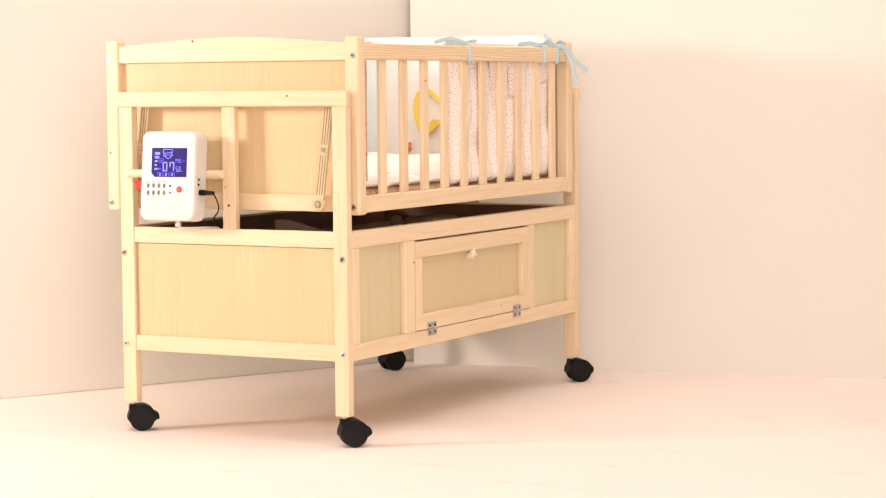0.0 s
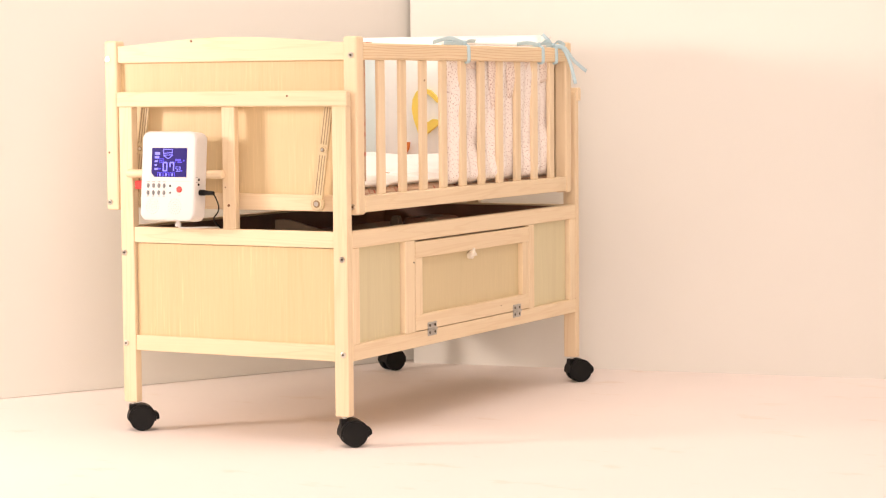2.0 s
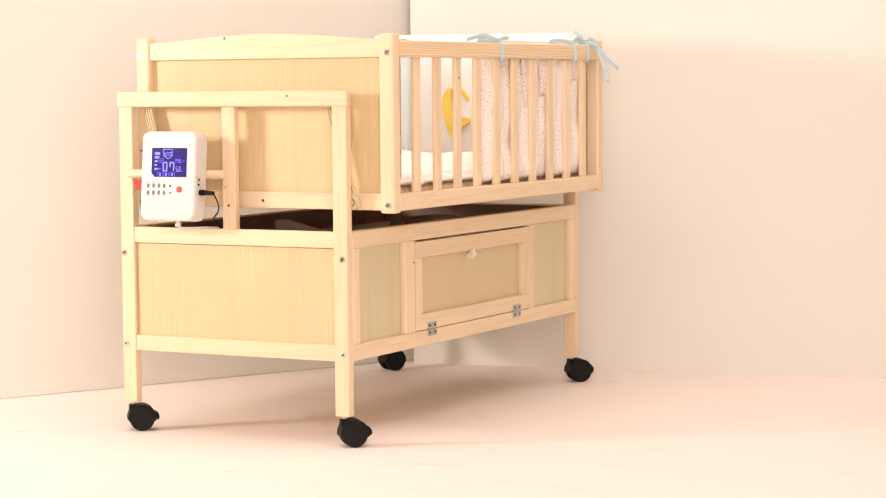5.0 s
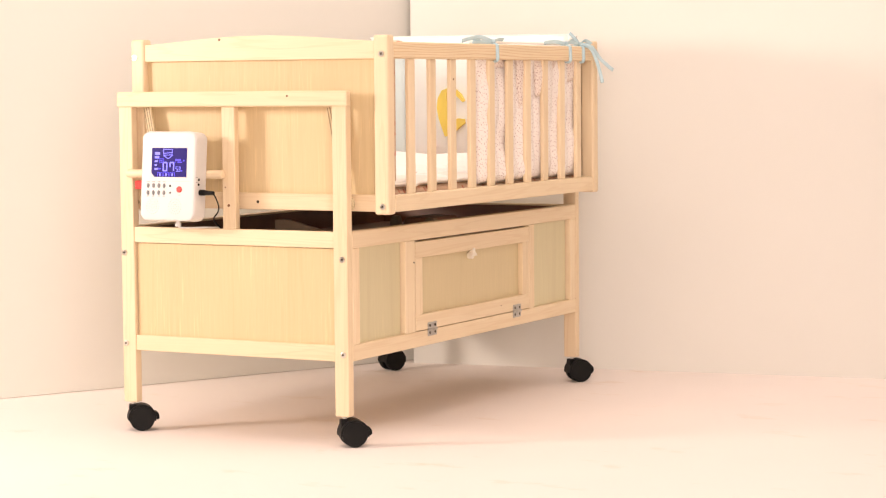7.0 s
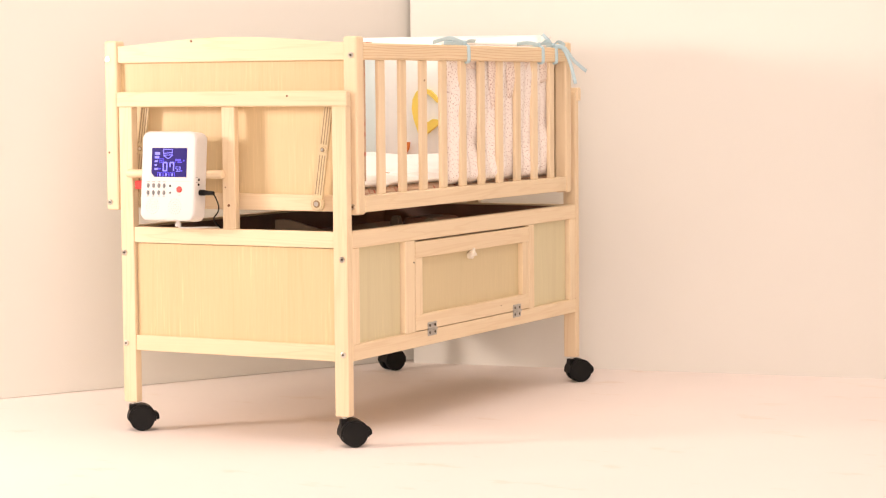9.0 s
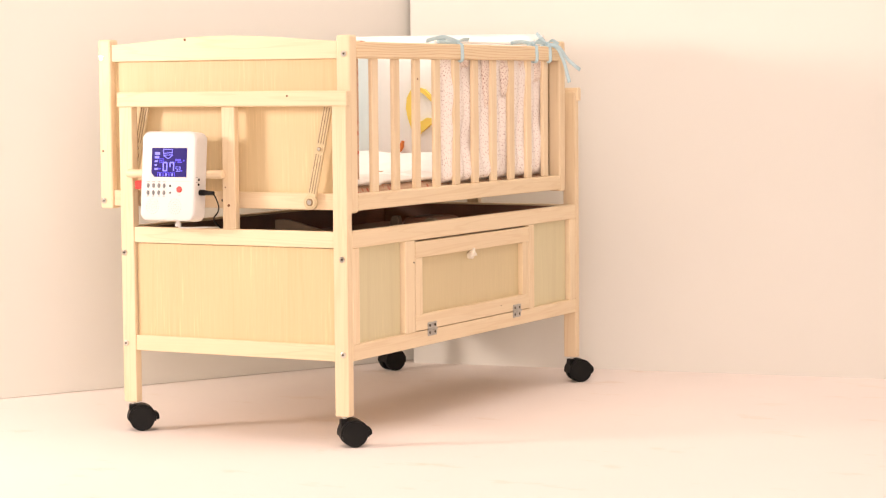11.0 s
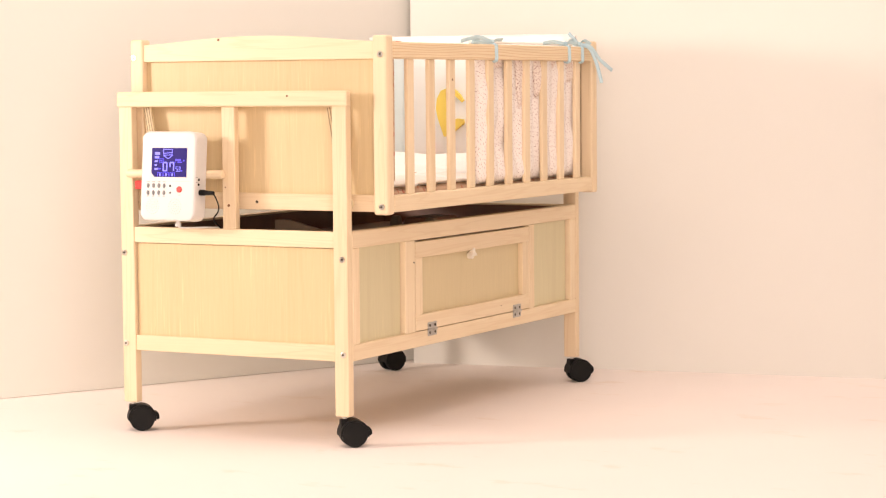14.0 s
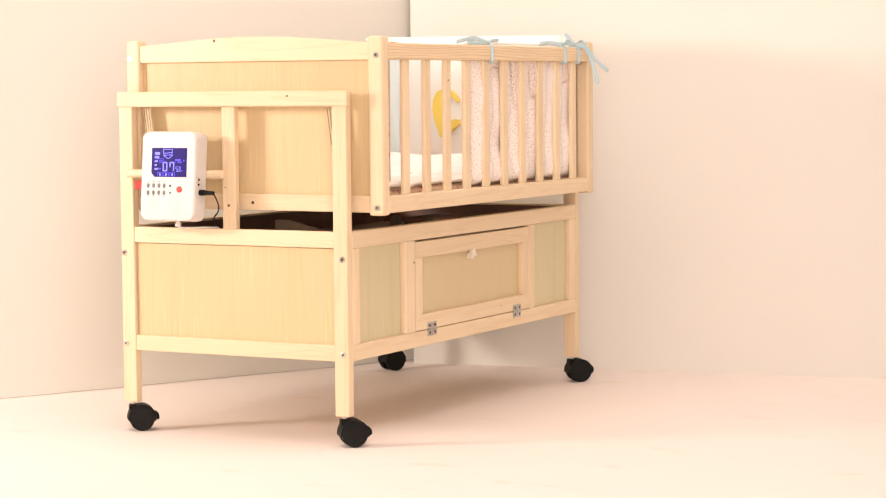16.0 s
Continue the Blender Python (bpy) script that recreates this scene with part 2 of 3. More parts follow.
def tube(points, r, segs=10, bm=None, flat=1.0):
    """A tube along a smooth line through the points; flat below 1 makes a band."""
    pts = [Vector(p) for p in points]
    line = []
    for i in range(len(pts) - 1):
        a, b, c, d = pts[max(0, i - 1)], pts[i], pts[i + 1], pts[min(len(pts) - 1, i + 2)]
        for k in range(6):
            t = k / 6
            line.append(0.5 * (2 * b + (c - a) * t + (2 * a - 5 * b + 4 * c - d) * t * t + (3 * b - a - 3 * c + d) * t ** 3))
    line.append(pts[-1])
    bm2, loops = bmesh.new(), []
    side = Vector((0.3, 0.5, 0.81))
    for i, p in enumerate(line):
        way = (line[min(i + 1, len(line) - 1)] - line[max(i - 1, 0)]).normalized()
        side = (side - way * side.dot(way)).normalized()
        up = way.cross(side)
        loops.append([bm2.verts.new(p + r * (math.cos(a) * side + flat * math.sin(a) * up)) for a in [k * math.tau / segs for k in range(segs)]])
    for a, b in zip(loops, loops[1:]):
        for k in range(segs):
            bm2.faces.new((a[k], a[(k + 1) % segs], b[(k + 1) % segs], b[k]))
    bm2.faces.new(loops[0][::-1])
    bm2.faces.new(loops[-1])
    bmesh.ops.recalc_face_normals(bm2, faces=bm2.faces)
    return join(bm, bm2)


def cushion(sx, sy, sz, nx, ny, puff, wobble, seed, lobes=0):
    """A stuffed pad, sx by sy across and sz thick (z is its face's normal); lobes: quilted channels along x."""
    bm = bmesh.new()
    top, low = {}, {}
    for i in range(nx + 1):
        for j in range(ny + 1):
            u, v = i / nx, j / ny
            rim = min(1.0, (min(u, 1 - u) * sx + 1e-9) / 0.022, (min(v, 1 - v) * sy + 1e-9) / 0.022)
            h = sz / 2 * math.sqrt(max(0.0, 1 - (1 - rim) ** 2))
            h += puff * math.sin(math.pi * u) * math.sin(math.pi * v)
            if lobes:
                h *= 0.28 + 0.72 * abs(math.sin(math.pi * lobes * u)) ** 0.6
            w = wobble * (noise.noise(Vector((u * sx * 11 + seed, v * sy * 11, seed * 1.7))) + 0.5 * noise.noise(Vector((u * sx * 28, v * sy * 28 + seed, 3.1))))
            ex = 0.5 * wobble * noise.noise(Vector((v * sy * 16, u * sx * 5, seed + 5.0)))
            x, y = (u - 0.5) * sx + ex, (v - 0.5) * sy + ex * 0.6
            top[i, j] = bm.verts.new((x, y, h + w * min(1, rim + 0.3)))
            edge = i in (0, nx) or j in (0, ny)
            low[i, j] = top[i, j] if edge else bm.verts.new((x, y, -h + 0.6 * w))
    for i in range(nx):
        for j in range(ny):
            bm.faces.new((top[i, j], top[i + 1, j], top[i + 1, j + 1], top[i, j + 1]))
            bm.faces.new((low[i, j], low[i, j + 1], low[i + 1, j + 1], low[i + 1, j]))
    return bm


def thing(name, label, category, group="", kind=""):
    return tagged(new(name), label, category, group, kind)


def bolt(parent, x, y, z, facing=-1):
    """A sunk barrel-bolt head on a face that looks along y."""
    turn = pose(x, y + facing * 0.0008, z, 90, 0, 0)
    b = rod(0.0058, 0.0024, turn, 20, 0.0006)
    ob = part("bolt", b, steel, parent, "shiny steel bolt head")
    bm = rod(0.0022, 0.0014, pose(x, y + facing * 0.0017, z, 90, 0, 0), 6)
    part("bolt_socket", bm, dark_screw, parent)
    return ob


# ---- the setting: a corner of backdrop boards in a plain room ----
def slab(name, a, b, z0, z1, thick, material, label, category):
    """An upright board whose visible face runs from a to b in plan; its thickness lies to the left of that way."""
    a, b = Vector((*a, 0)), Vector((*b, 0))
    way = (b - a).normalized()
    off = Vector((-way.y, way.x, 0)) * thick
    bm = bmesh.new()
    low = [bm.verts.new(p + Vector((0, 0, z0))) for p in (a, b, b + off, a + off)]
    high = [bm.verts.new(v.co + Vector((0, 0, z1 - z0))) for v in low]
    for i in range(4):
        bm.faces.new((low[i], low[(i + 1) % 4], high[(i + 1) % 4], high[i]))
    bm.faces.new(low[::-1])
    bm.faces.new(high)
    bmesh.ops.recalc_face_normals(bm, faces=bm.faces)
    return tagged(finish(name, bm, material), label, category, kind="structure")


floor = tagged(finish("floor", box(-3.2, 4.0, -4.9, 2.2, -0.05, 0.0, 0), floor_paint), "pale cream matt studio floor", "floor", kind="structure")
slab("wall_left", (-1.075, 0.1874), (-0.585, 1.18), 0.0010, 2.5, 0.02, wall_paint, "off-white matt backdrop wall beside the crib", "wall")
slab("wall_corner", (-0.585, 1.18), (-0.500, 1.330), 0.0012, 2.5, 0.02, wall_paint, "shaded off-white corner strip of the backdrop", "wall")
slab("wall_right", (-0.5200, 1.2000), (3.2, 1.775), 0.0, 2.5, 0.03, wall_paint, "off-white matt backdrop wall behind the crib", "wall")
slab("wall_north", (-3.2, 2.1), (4.0, 2.1), 0, 2.8, 0.1, room_paint, "plain pale room wall", "wall")
slab("wall_south", (4.0, -4.8), (-3.2, -4.8), 0, 2.8, 0.1, room_paint, "plain pale room wall", "wall")
slab("wall_west", (-3.1, -4.9), (-3.1, 2.2), 0, 2.8, 0.1, room_paint, "plain pale room wall", "wall")
slab("wall_east", (3.9, 2.2), (3.9, -4.9), 0, 2.8, 0.1, room_paint, "plain pale room wall", "wall")
tagged(finish("ceiling", box(-3.2, 4.0, -4.9, 2.2, 2.8, 2.9, 0), room_paint), "plain pale ceiling", "ceiling", kind="structure")

# ---- the crib's stand ----
W, LEN, LEG_X, LEG_Y = 0.5232, 1.0501, 0.0312, 0.0195
Z_FOOT, Z1, Z2, Z3, Z4, Z5, Z6 = 0.058, 0.1627, 0.1936, 0.3785, 0.4100, 0.6472, 0.6770

stand = thing("crib_stand", "pale pine wheeled crib stand with a storage box below", "crib stand")


def plank(name, x0, x1, y0, y1, z0, z1, parent, bevel=0.0018, label=""):
    """A pine batten; its mesh is centred so that the grain differs from piece to piece."""
    c = Vector(((x0 + x1) / 2, (y0 + y1) / 2, (z0 + z1) / 2))
    h = ((x1 - x0) / 2, (y1 - y0) / 2, (z1 - z0) / 2)
    ob = part(name, box(-h[0], h[0], -h[1], h[1], -h[2], h[2], bevel), PINES[max(range(3), key=lambda i: h[i])], parent, label)
    ob.location = c
    return ob


def sheet(name, x0, x1, y0, y1, z0, z1, parent, label=""):
    return part(name, box(x0, x1, y0, y1, z0, z1, 0), veneer, parent, label)


def on(ob, child):
    """Moves a child that was built in the stand's space under a part that has its own place."""
    child.location -= ob.location
    return child


def knot(parent, x, y, z, r, turn=(90, 0, 0)):
    return part("knot", rod(r, 0.0008, pose(x, y, z, *turn), 14), knot_wood, parent, "small brown knot")


for near, y0 in ((True, 0.0), (False, LEN - LEG_Y)):
    face = y0 if near else LEN
    sign = -1 if near else 1
    for x0 in (-W, -LEG_X):
        leg = plank("leg", x0, x0 + LEG_X, y0, y0 + LEG_Y, Z_FOOT, Z6 - 0.0105, stand, 0.0022)
        bx = x0 + (0.0085 if x0 < -0.1 else 0.0200)
        for bz in (0.1766, 0.3580):
            on(leg, bolt(leg, bx, face, bz, sign))
            on(leg, leg.children[-1])
    ya, yb = y0 + 0.002, y0 + LEG_Y - 0.002
    plank("bottom_rail", -W + LEG_X, -LEG_X, ya, yb, Z1, Z2, stand)
    plank("middle_rail", -W + LEG_X, -LEG_X, ya, yb, Z3, Z4, stand)
    ca, cb = (y0 - 0.005, y0 + 0.0125) if near else (y0 + LEG_Y - 0.0125, y0 + LEG_Y + 0.005)
    cap = plank("top_rail", -W - 0.002, 0.0042, ca, cb, Z5, Z6, stand, 0.0032)
    plank("upright", -0.2812, -0.2512, ya, yb, Z4, Z5, stand)
    sheet("end_panel", -W + LEG_X + 0.0020, -LEG_X, y0 + 0.0085, y0 + 0.0125, Z2, Z3 - 0.0012, stand, "light veneer panel with fine upright grain")
    if near:
        on(cap, knot(cap, -0.126, y0 - 0.0052, 0.6674, 0.0022))

for right, xo in ((True, 0.0), (False, -W)):
    xi = xo - 0.0180 if right else xo + 0.0180
    xa, xb = min(xo, xi), max(xo, xi)
    px = (xo - 0.0150, xo - 0.0110) if right else (xo + 0.0110, xo + 0.0150)
    ya, yb = LEG_Y, LEN - LEG_Y
    plank("side_rail", xa, xb, ya, yb, 0.1626, 0.1939, stand)
    plank("side_rail", xa, xb, ya, yb, 0.3778, 0.4103, stand)
    stiles = ((ya, 0.0460), (0.2257, 0.2655), (0.7858, 0.8127), (1.0000, yb)) if right else ((ya, 0.0460), (0.5050, 0.5450), (1.0000, yb))
    for a, b in stiles:
        plank("stile", xa, xb, a, b, 0.1939, 0.3778, stand)
    gaps = ((0.0460, 0.2257), (0.8127, 1.0000)) if right else ((0.0460, 0.5050), (0.5450, 1.0000))
    for a, b in gaps:
        sheet("side_panel", px[0], px[1], a, b - 0.0036, 0.1939, 0.3768, stand, "pale greenish veneer panel with fine upright grain").data.materials[0] = veneer_side
plank("door_stop", -0.018, -0.004, 0.2655, 0.7858, 0.3768, 0.3779, stand, 0)

# flap door with knob and hinges
D0, D1, DZ0, DZ1 = 0.2675, 0.7842, 0.1952, 0.3738
door = plank("flap_door", -0.0165, 0.0005, D0, D1, DZ1 - 0.0325, DZ1, stand, 0.0012, "framed drop-front door with veneer panel")
door_parts = [
    plank("door_rail", -0.0165, 0.0005, D0, D1, DZ0, DZ0 + 0.0315, door, 0.0012),
    plank("door_stile", -0.0165, 0.0, D0 + 0.0015, D0 + 0.0285, DZ0 + 0.0315, DZ1 - 0.0325, door, 0.0012),
    plank("door_stile", -0.0165, 0.0, D1 - 0.0310, D1 - 0.0010, DZ0 + 0.0315, DZ1 - 0.0325, door, 0.0012),
    sheet("door_panel", -0.0145, -0.0110, D0 + 0.0285, D1 - 0.0310, DZ0 + 0.0315, DZ1 - 0.0325, door, "light veneer panel"),
]
door_parts[-1].data.materials[0] = veneer_door
bm = prism([(-0.012, -0.0045), (0.012, -0.0045), (0.0085, 0.001), (0.004, 0.004), (0.0025, 0.0125), (-0.0025, 0.0125), (-0.004, 0.004), (-0.0085, 0.001)], -0.006, 0.006, 0.0018)
bmesh.ops.transform(bm, matrix=pose(-0.001, 0.5166, 0.3330, 0, 0, 90), verts=bm.verts)
rod(0.0075, 0.012, pose(-0.006, 0.5166, 0.330, 0, 90, 0), 16, 0.002, bm=bm)
door_parts.append(part("knob", bm, cream_plastic, door, "small cream plastic pull knob"))
for hy in (0.3321, 0.7208):
    for z0, z1 in ((0.1942, 0.2086), (0.1800, 0.1940)):
        bm = box(0.0004, 0.0020, hy - 0.0185, hy + 0.0185, z0 + 0.0009, z1, 0.0006, 1)
        door_parts.append(part("hinge_leaf", bm, dull_steel, door, "dull steel butt hinge leaf"))
        for dy in (-0.0110, 0.0110):
            door_parts.append(part("screw", rod(0.0027, 0.0012, pose(0.0024, hy + dy, (z0 + z1) / 2 + 0.0005, 0, 90, 0), 12), dark_screw, door))
    door_parts.append(part("hinge_pin", rod(0.0019, 0.037, pose(0.0022, hy, 0.1941, 90, 0, 0), 10), dull_steel, door))
for ob in door_parts:
    on(door, ob)

part("screw", rod(0.0018, 0.001, pose(0.0003, 0.2601, 0.3337, 0, 90, 0), 12), dark_screw, stand)
knot(stand, 0.0004, 0.6459, 0.2128, 0.0016, (0, 90, 0))
knot(stand, -0.2737, 0.0018, 0.4910, 0.0015)
knot(stand, -0.2665, 0.0018, 0.4560, 0.0028)
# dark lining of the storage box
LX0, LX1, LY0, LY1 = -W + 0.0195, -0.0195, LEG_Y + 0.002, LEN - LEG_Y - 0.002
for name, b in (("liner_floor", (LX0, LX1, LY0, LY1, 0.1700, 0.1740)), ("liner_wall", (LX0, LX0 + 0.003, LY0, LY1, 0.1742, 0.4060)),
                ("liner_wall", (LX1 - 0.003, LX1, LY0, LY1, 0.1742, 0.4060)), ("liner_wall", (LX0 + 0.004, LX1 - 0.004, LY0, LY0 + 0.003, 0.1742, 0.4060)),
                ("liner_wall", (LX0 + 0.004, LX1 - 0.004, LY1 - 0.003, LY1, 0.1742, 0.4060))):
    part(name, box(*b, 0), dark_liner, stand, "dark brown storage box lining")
# unseen board, added so that the floor shade below gets a warm bounce
part("bottom_board", box(LX0, LX1, LY0, LY1, 0.1640, 0.1698, 0.0005), veneer, stand, "plain veneer bottom board, unseen, added to bounce warm light")
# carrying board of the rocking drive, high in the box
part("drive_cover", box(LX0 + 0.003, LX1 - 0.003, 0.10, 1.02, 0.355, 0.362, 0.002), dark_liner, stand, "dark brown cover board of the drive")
blade = [(-0.236, 0.3622), (-0.236, 0.4225), (-0.222, 0.4240), (-0.205, 0.4230), (-0.185, 0.4185), (-0.166, 0.4130), (-0.121, 0.4030), (-0.085, 0.390), (-0.060, 0.3622)]
part("drive_arm", prism(blade, 0.118, 0.130, 0.002), drive_plastic, stand, "brownish curved plastic drive arm")
for bx, bw, bz in ((-0.136, 0.010, 0.4150), (-0.053, 0.014, 0.4130)):
    lug = [(bx - bw * 1.6, 0.3622), (bx - bw, bz - 0.010), (bx - bw * 0.5, bz), (bx + bw * 0.7, bz), (bx + bw, bz - 0.006), (bx + bw * 1.3, 0.3622)]
    part("drive_bracket", prism(lug, 0.424, 0.440, 0.002), drive_plastic, stand, "small greyish plastic drive bracket")
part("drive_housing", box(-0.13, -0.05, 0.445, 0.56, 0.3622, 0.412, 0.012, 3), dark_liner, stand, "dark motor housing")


# casters
def caster(x, y, turn):
    """A twin-wheel caster under a leg: local x trails, local y is the axle."""
    hub = Vector((0.016, 0, 0.025))
    bm = rod(0.0080, 0.008, pose(0, 0, 0.0495), 16, 0.001)
    arc = [(hub.x + 0.0280 * math.cos(a), hub.z + 0.0280 * math.sin(a)) for a in [radians(k) for k in range(-12, 196, 8)]]
    inner = [(hub.x + 0.0238 * math.cos(a), hub.z + 0.0238 * math.sin(a)) for a in [radians(k) for k in range(188, -14, -8)]]
    prism(arc + inner, -0.0205, 0.0205, 0.0012, bm)
    prism([(-0.0095, 0.028), (0.010, 0.028), (0.022, 0.0515), (-0.0085, 0.0525)], -0.011, 0.011, 0.001, bm)
    hood = part("caster", bm, black_plastic, stand, "black plastic twin-wheel caster with brake")
    hood.matrix_basis = pose(x, y, 0, 0, 0, turn)
    for s in (-1, 1):
        bm = rod(0.0250, 0.0135, pose(hub.x, s * 0.0135, hub.z, 90, 0, 0), 40, 0.0020)
        part("wheel", bm, black_rubber, hood)
        bm = rod(0.0243, 0.0030, pose(hub.x, s * 0.0205, hub.z, 90, 0, 0), 36, 0.0010)
        part("wheel_cap", bm, black_plastic, hood)
    part("stem", rod(0.0042, 0.0068, pose(0, 0, 0.0566), 14), steel, hood, "short steel stem")
    lever = [(0.0390, 0.038), (0.0460, 0.037), (0.0505, 0.031), (0.0510, 0.0235), (0.0480, 0.0205), (0.0450, 0.0215), (0.0455, 0.027), (0.0430, 0.030), (0.0390, 0.028)]
    part("brake_lever", prism(lever, -0.010, 0.010, 0.001), black_plastic, hood)


MX = LEG_X / 2
caster(-MX, LEG_Y / 2, 42)
caster(-W + MX, LEG_Y / 2, 40)
caster(-MX, LEN - LEG_Y / 2, 46)
caster(-W + MX, LEN - LEG_Y / 2, 62)

# swing links, hung from the top rails: each turns about its own origin
PIVOT_Z, LINK = 0.6590, 0.2000
PIVOTS = [(x, y) for y in (0.0245, LEN - 0.0245) for x in (-0.4735, -0.0500)]


def swing_link(x, y):
    ys = -1 if y < 0.5 else 1
    o = [(0.0105 * math.cos(a), 0.0105 * math.sin(a)) for a in [radians(k) for k in range(0, 181, 15)]]
    outline = o + [(-0.0092, -0.010), (-0.0092, -LINK + 0.010)]
    outline += [(0.0145 * math.cos(a), -LINK + 0.0145 * math.sin(a)) for a in [radians(k) for k in range(140, 401, 13)]] + [(0.0092, -LINK + 0.010), (0.0092, -0.010)]
    ob = part("swing_link", prism(outline, -0.003, 0.003, 0.0008), clear_plastic, stand, "ribbed translucent plastic swing link")
    ob.location = (x, y, PIVOT_Z)
    for gx in (-0.0055, 0.0, 0.0055):
        for z0, z1 in ((-0.085, -0.014), (-LINK + 0.018, -0.106)):
            part("rib_groove", box(gx - 0.0008, gx + 0.0008, ys * 0.0032 - 0.0003, ys * 0.0032 + 0.0003, z0, z1, 0), link_groove, ob)
    for z, r in ((-0.0955, 0.0072), (-LINK, 0.0118)):
        part("link_boss", rod(r, 0.0030, pose(0, ys * 0.0035, z, 90, 0, 0), 24, 0.0006), clear_plastic, ob)
        part("screw", rod(r * 0.62, 0.0016, pose(0, ys * 0.0052, z, 90, 0, 0), 16, 0.0004), link_groove, ob)
        part("screw", rod(r * 0.40, 0.0016, pose(0, ys * 0.0060, z, 90, 0, 0), 16, 0.0004), steel, ob)
    return ob


LINKS = [swing_link(*p) for p in PIVOTS]

# ---- the rocking cradle ----
CX0, CX1, CY0, CY1, CZ0, CZ1 = -0.5504, 0.0365, 0.0300, 0.9950, 0.4435, 0.7770
POST_X, POST_Y = 0.0310, 0.0280
cradle = thing("cradle", "pale pine slatted cradle body hung in the stand, swinging sideways", "cradle")


def arch(x0, x1, z_low, z_end, z_mid):
    n = 22
    top = [(x1 + (x0 - x1) * i / n, z_end + (z_mid - z_end) * math.sin(math.pi * min(1, max(0, i / n))) ** 1.3) for i in range(n + 1)]
    return [(x0, z_low), (x1, z_low)] + top


for near in (True, False):
    y0 = CY0 if near else CY1 - POST_Y
    face, sign = (CY0, -1) if near else (CY1, 1)
    for x0 in (CX0, CX1 - POST_X):
        post = plank("post", x0, x0 + POST_X, y0, y0 + POST_Y, CZ0 - 0.0050, CZ1, cradle, 0.0045)
        bx = x0 + (0.0095 if x0 < -0.2 else 0.0182)
        for bz in (0.7413, 0.4540):
            on(post, bolt(post, bx, face, bz, sign))
            on(post, post.children[-1])
    ya, yb = y0 + 0.004, y0 + 0.022
    xa, xb = CX0 + POST_X, CX1 - POST_X
    head = part("head_rail", prism(arch(xa, xb, 0.7325, 0.7660, 0.7805), ya, yb, 0.0015), pine_x, cradle, "arched pine end rail")
    plank("foot_rail", xa, xb, ya, yb, 0.4440, 0.4760, cradle)
    sheet("end_panel", xa, xb, ya + 0.010, ya + 0.014, 0.4760, 0.7325, cradle, "light veneer panel with fine upright grain")
    if near:
        knot(head, -0.3415, ya - 0.0002, 0.7735, 0.0026)
        knot(cradle, -0.5412, CY0 - 0.0002, 0.5540, 0.0022)
        part("screw_hole", rod(0.0030, 0.001, pose(-0.2575, ya - 0.0002, 0.4590, 90, 0, 0), 14), dark_screw, cradle)
SLAT0, PITCH, SLAT_W = 0.1255, 0.0853, 0.0250
for right in (True, False):
    xo, xi = (CX1 - 0.0005, CX1 - 0.0225) if right else (CX0 + 0.0005, CX0 + 0.0225)
    xa, xb = min(xo, xi), max(xo, xi)
    ya, yb = CY0 + POST_Y, CY1 - POST_Y
    rail = plank("top_rail", xa, xb, ya, yb, 0.7325, 0.7645, cradle, 0.003, "pine rail with bold wavy grain")
    rail.data.materials[0] = grain_y
    plank("bottom_rail", xa, xb, ya, yb, 0.4425, 0.4745, cradle, 0.003)
    for i in range(10):
        slat = plank("slat", xa + 0.0065, xa + 0.0155, SLAT0 + PITCH * i, SLAT0 + PITCH * i + SLAT_W, 0.4740, 0.7330, cradle, 0.0022)
        if right and i == 2:
            on(slat, knot(slat, xa + 0.0157, SLAT0 + PITCH * i + 0.012, 0.6930, 0.0020, (0, 90, 0)))
part("base_board", box(CX0 + 0.024, CX1 - 0.024, CY0 + POST_Y, CY1 - POST_Y, 0.4460, 0.4520, 0.001), veneer, cradle)

# ---- bedding in the cradle ----
IX0, IX1, IY0, IY1 = CX0 + 0.026, CX1 - 0.026, CY0 + 0.032, CY1 - 0.032
swinging = [cradle]


def bedding(name, bm, m, material, label, category):
    bmesh.ops.transform(bm, matrix=m, verts=bm.verts)
    ob = tagged(finish(name, bm, material, None, "", True), label, category)
    swinging.append(ob)
    return ob


bedding("mattress", cushion(IX1 - IX0, IY1 - IY0, 0.030, 24, 40, 0.002, 0.002, 1.0), pose((IX0 + IX1) / 2, (IY0 + IY1) / 2, 0.4690), print_cloth,
        "thin cream mattress with a small reddish print", "mattress")
bedding("end_bumper", cushion(0.498, 0.300, 0.030, 36, 18, 0.004, 0.006, 2.0), pose(-0.259, IY1 - 0.019, 0.645, 90, 0, 0), white_cloth,
        "white padded crib bumper with a yellow applique", "bumper")
bumper = swinging[-1]
bedding("end_bumper", cushion(IX1 - IX0 - 0.03, 0.270, 0.022, 30, 18, 0.001, 0.003, 3.0), pose((IX0 + IX1) / 2 + 0.004, IY0 + 0.036, 0.632, 90, 0, 0), dot_cloth,
        "cream padded crib bumper with tiny red dots", "bumper")
bedding("side_bumper", cushion(IY1 - IY0 - 0.01, 0.280, 0.026, 40, 18, 0.003, 0.005, 4.0), pose(IX0 + 0.017, (IY0 + IY1) / 2, 0.622, 90, 0, 90), blue_cloth,
        "light blue padded crib bumper along the side", "bumper")
bedding("side_bumper", cushion(0.500, 0.284, 0.037, 84, 34, 0.001, 0.009, 5.0, 5.85), pose(IX1 - 0.0055, 0.6990, 0.621, 90, 0, 90), dot_cloth,
        "cream quilted crib bumper with tiny red dots behind the slats", "bumper")


def soft(t):
    t = min(1.0, max(0.0, t))
    return t * t * (3 - 2 * t)


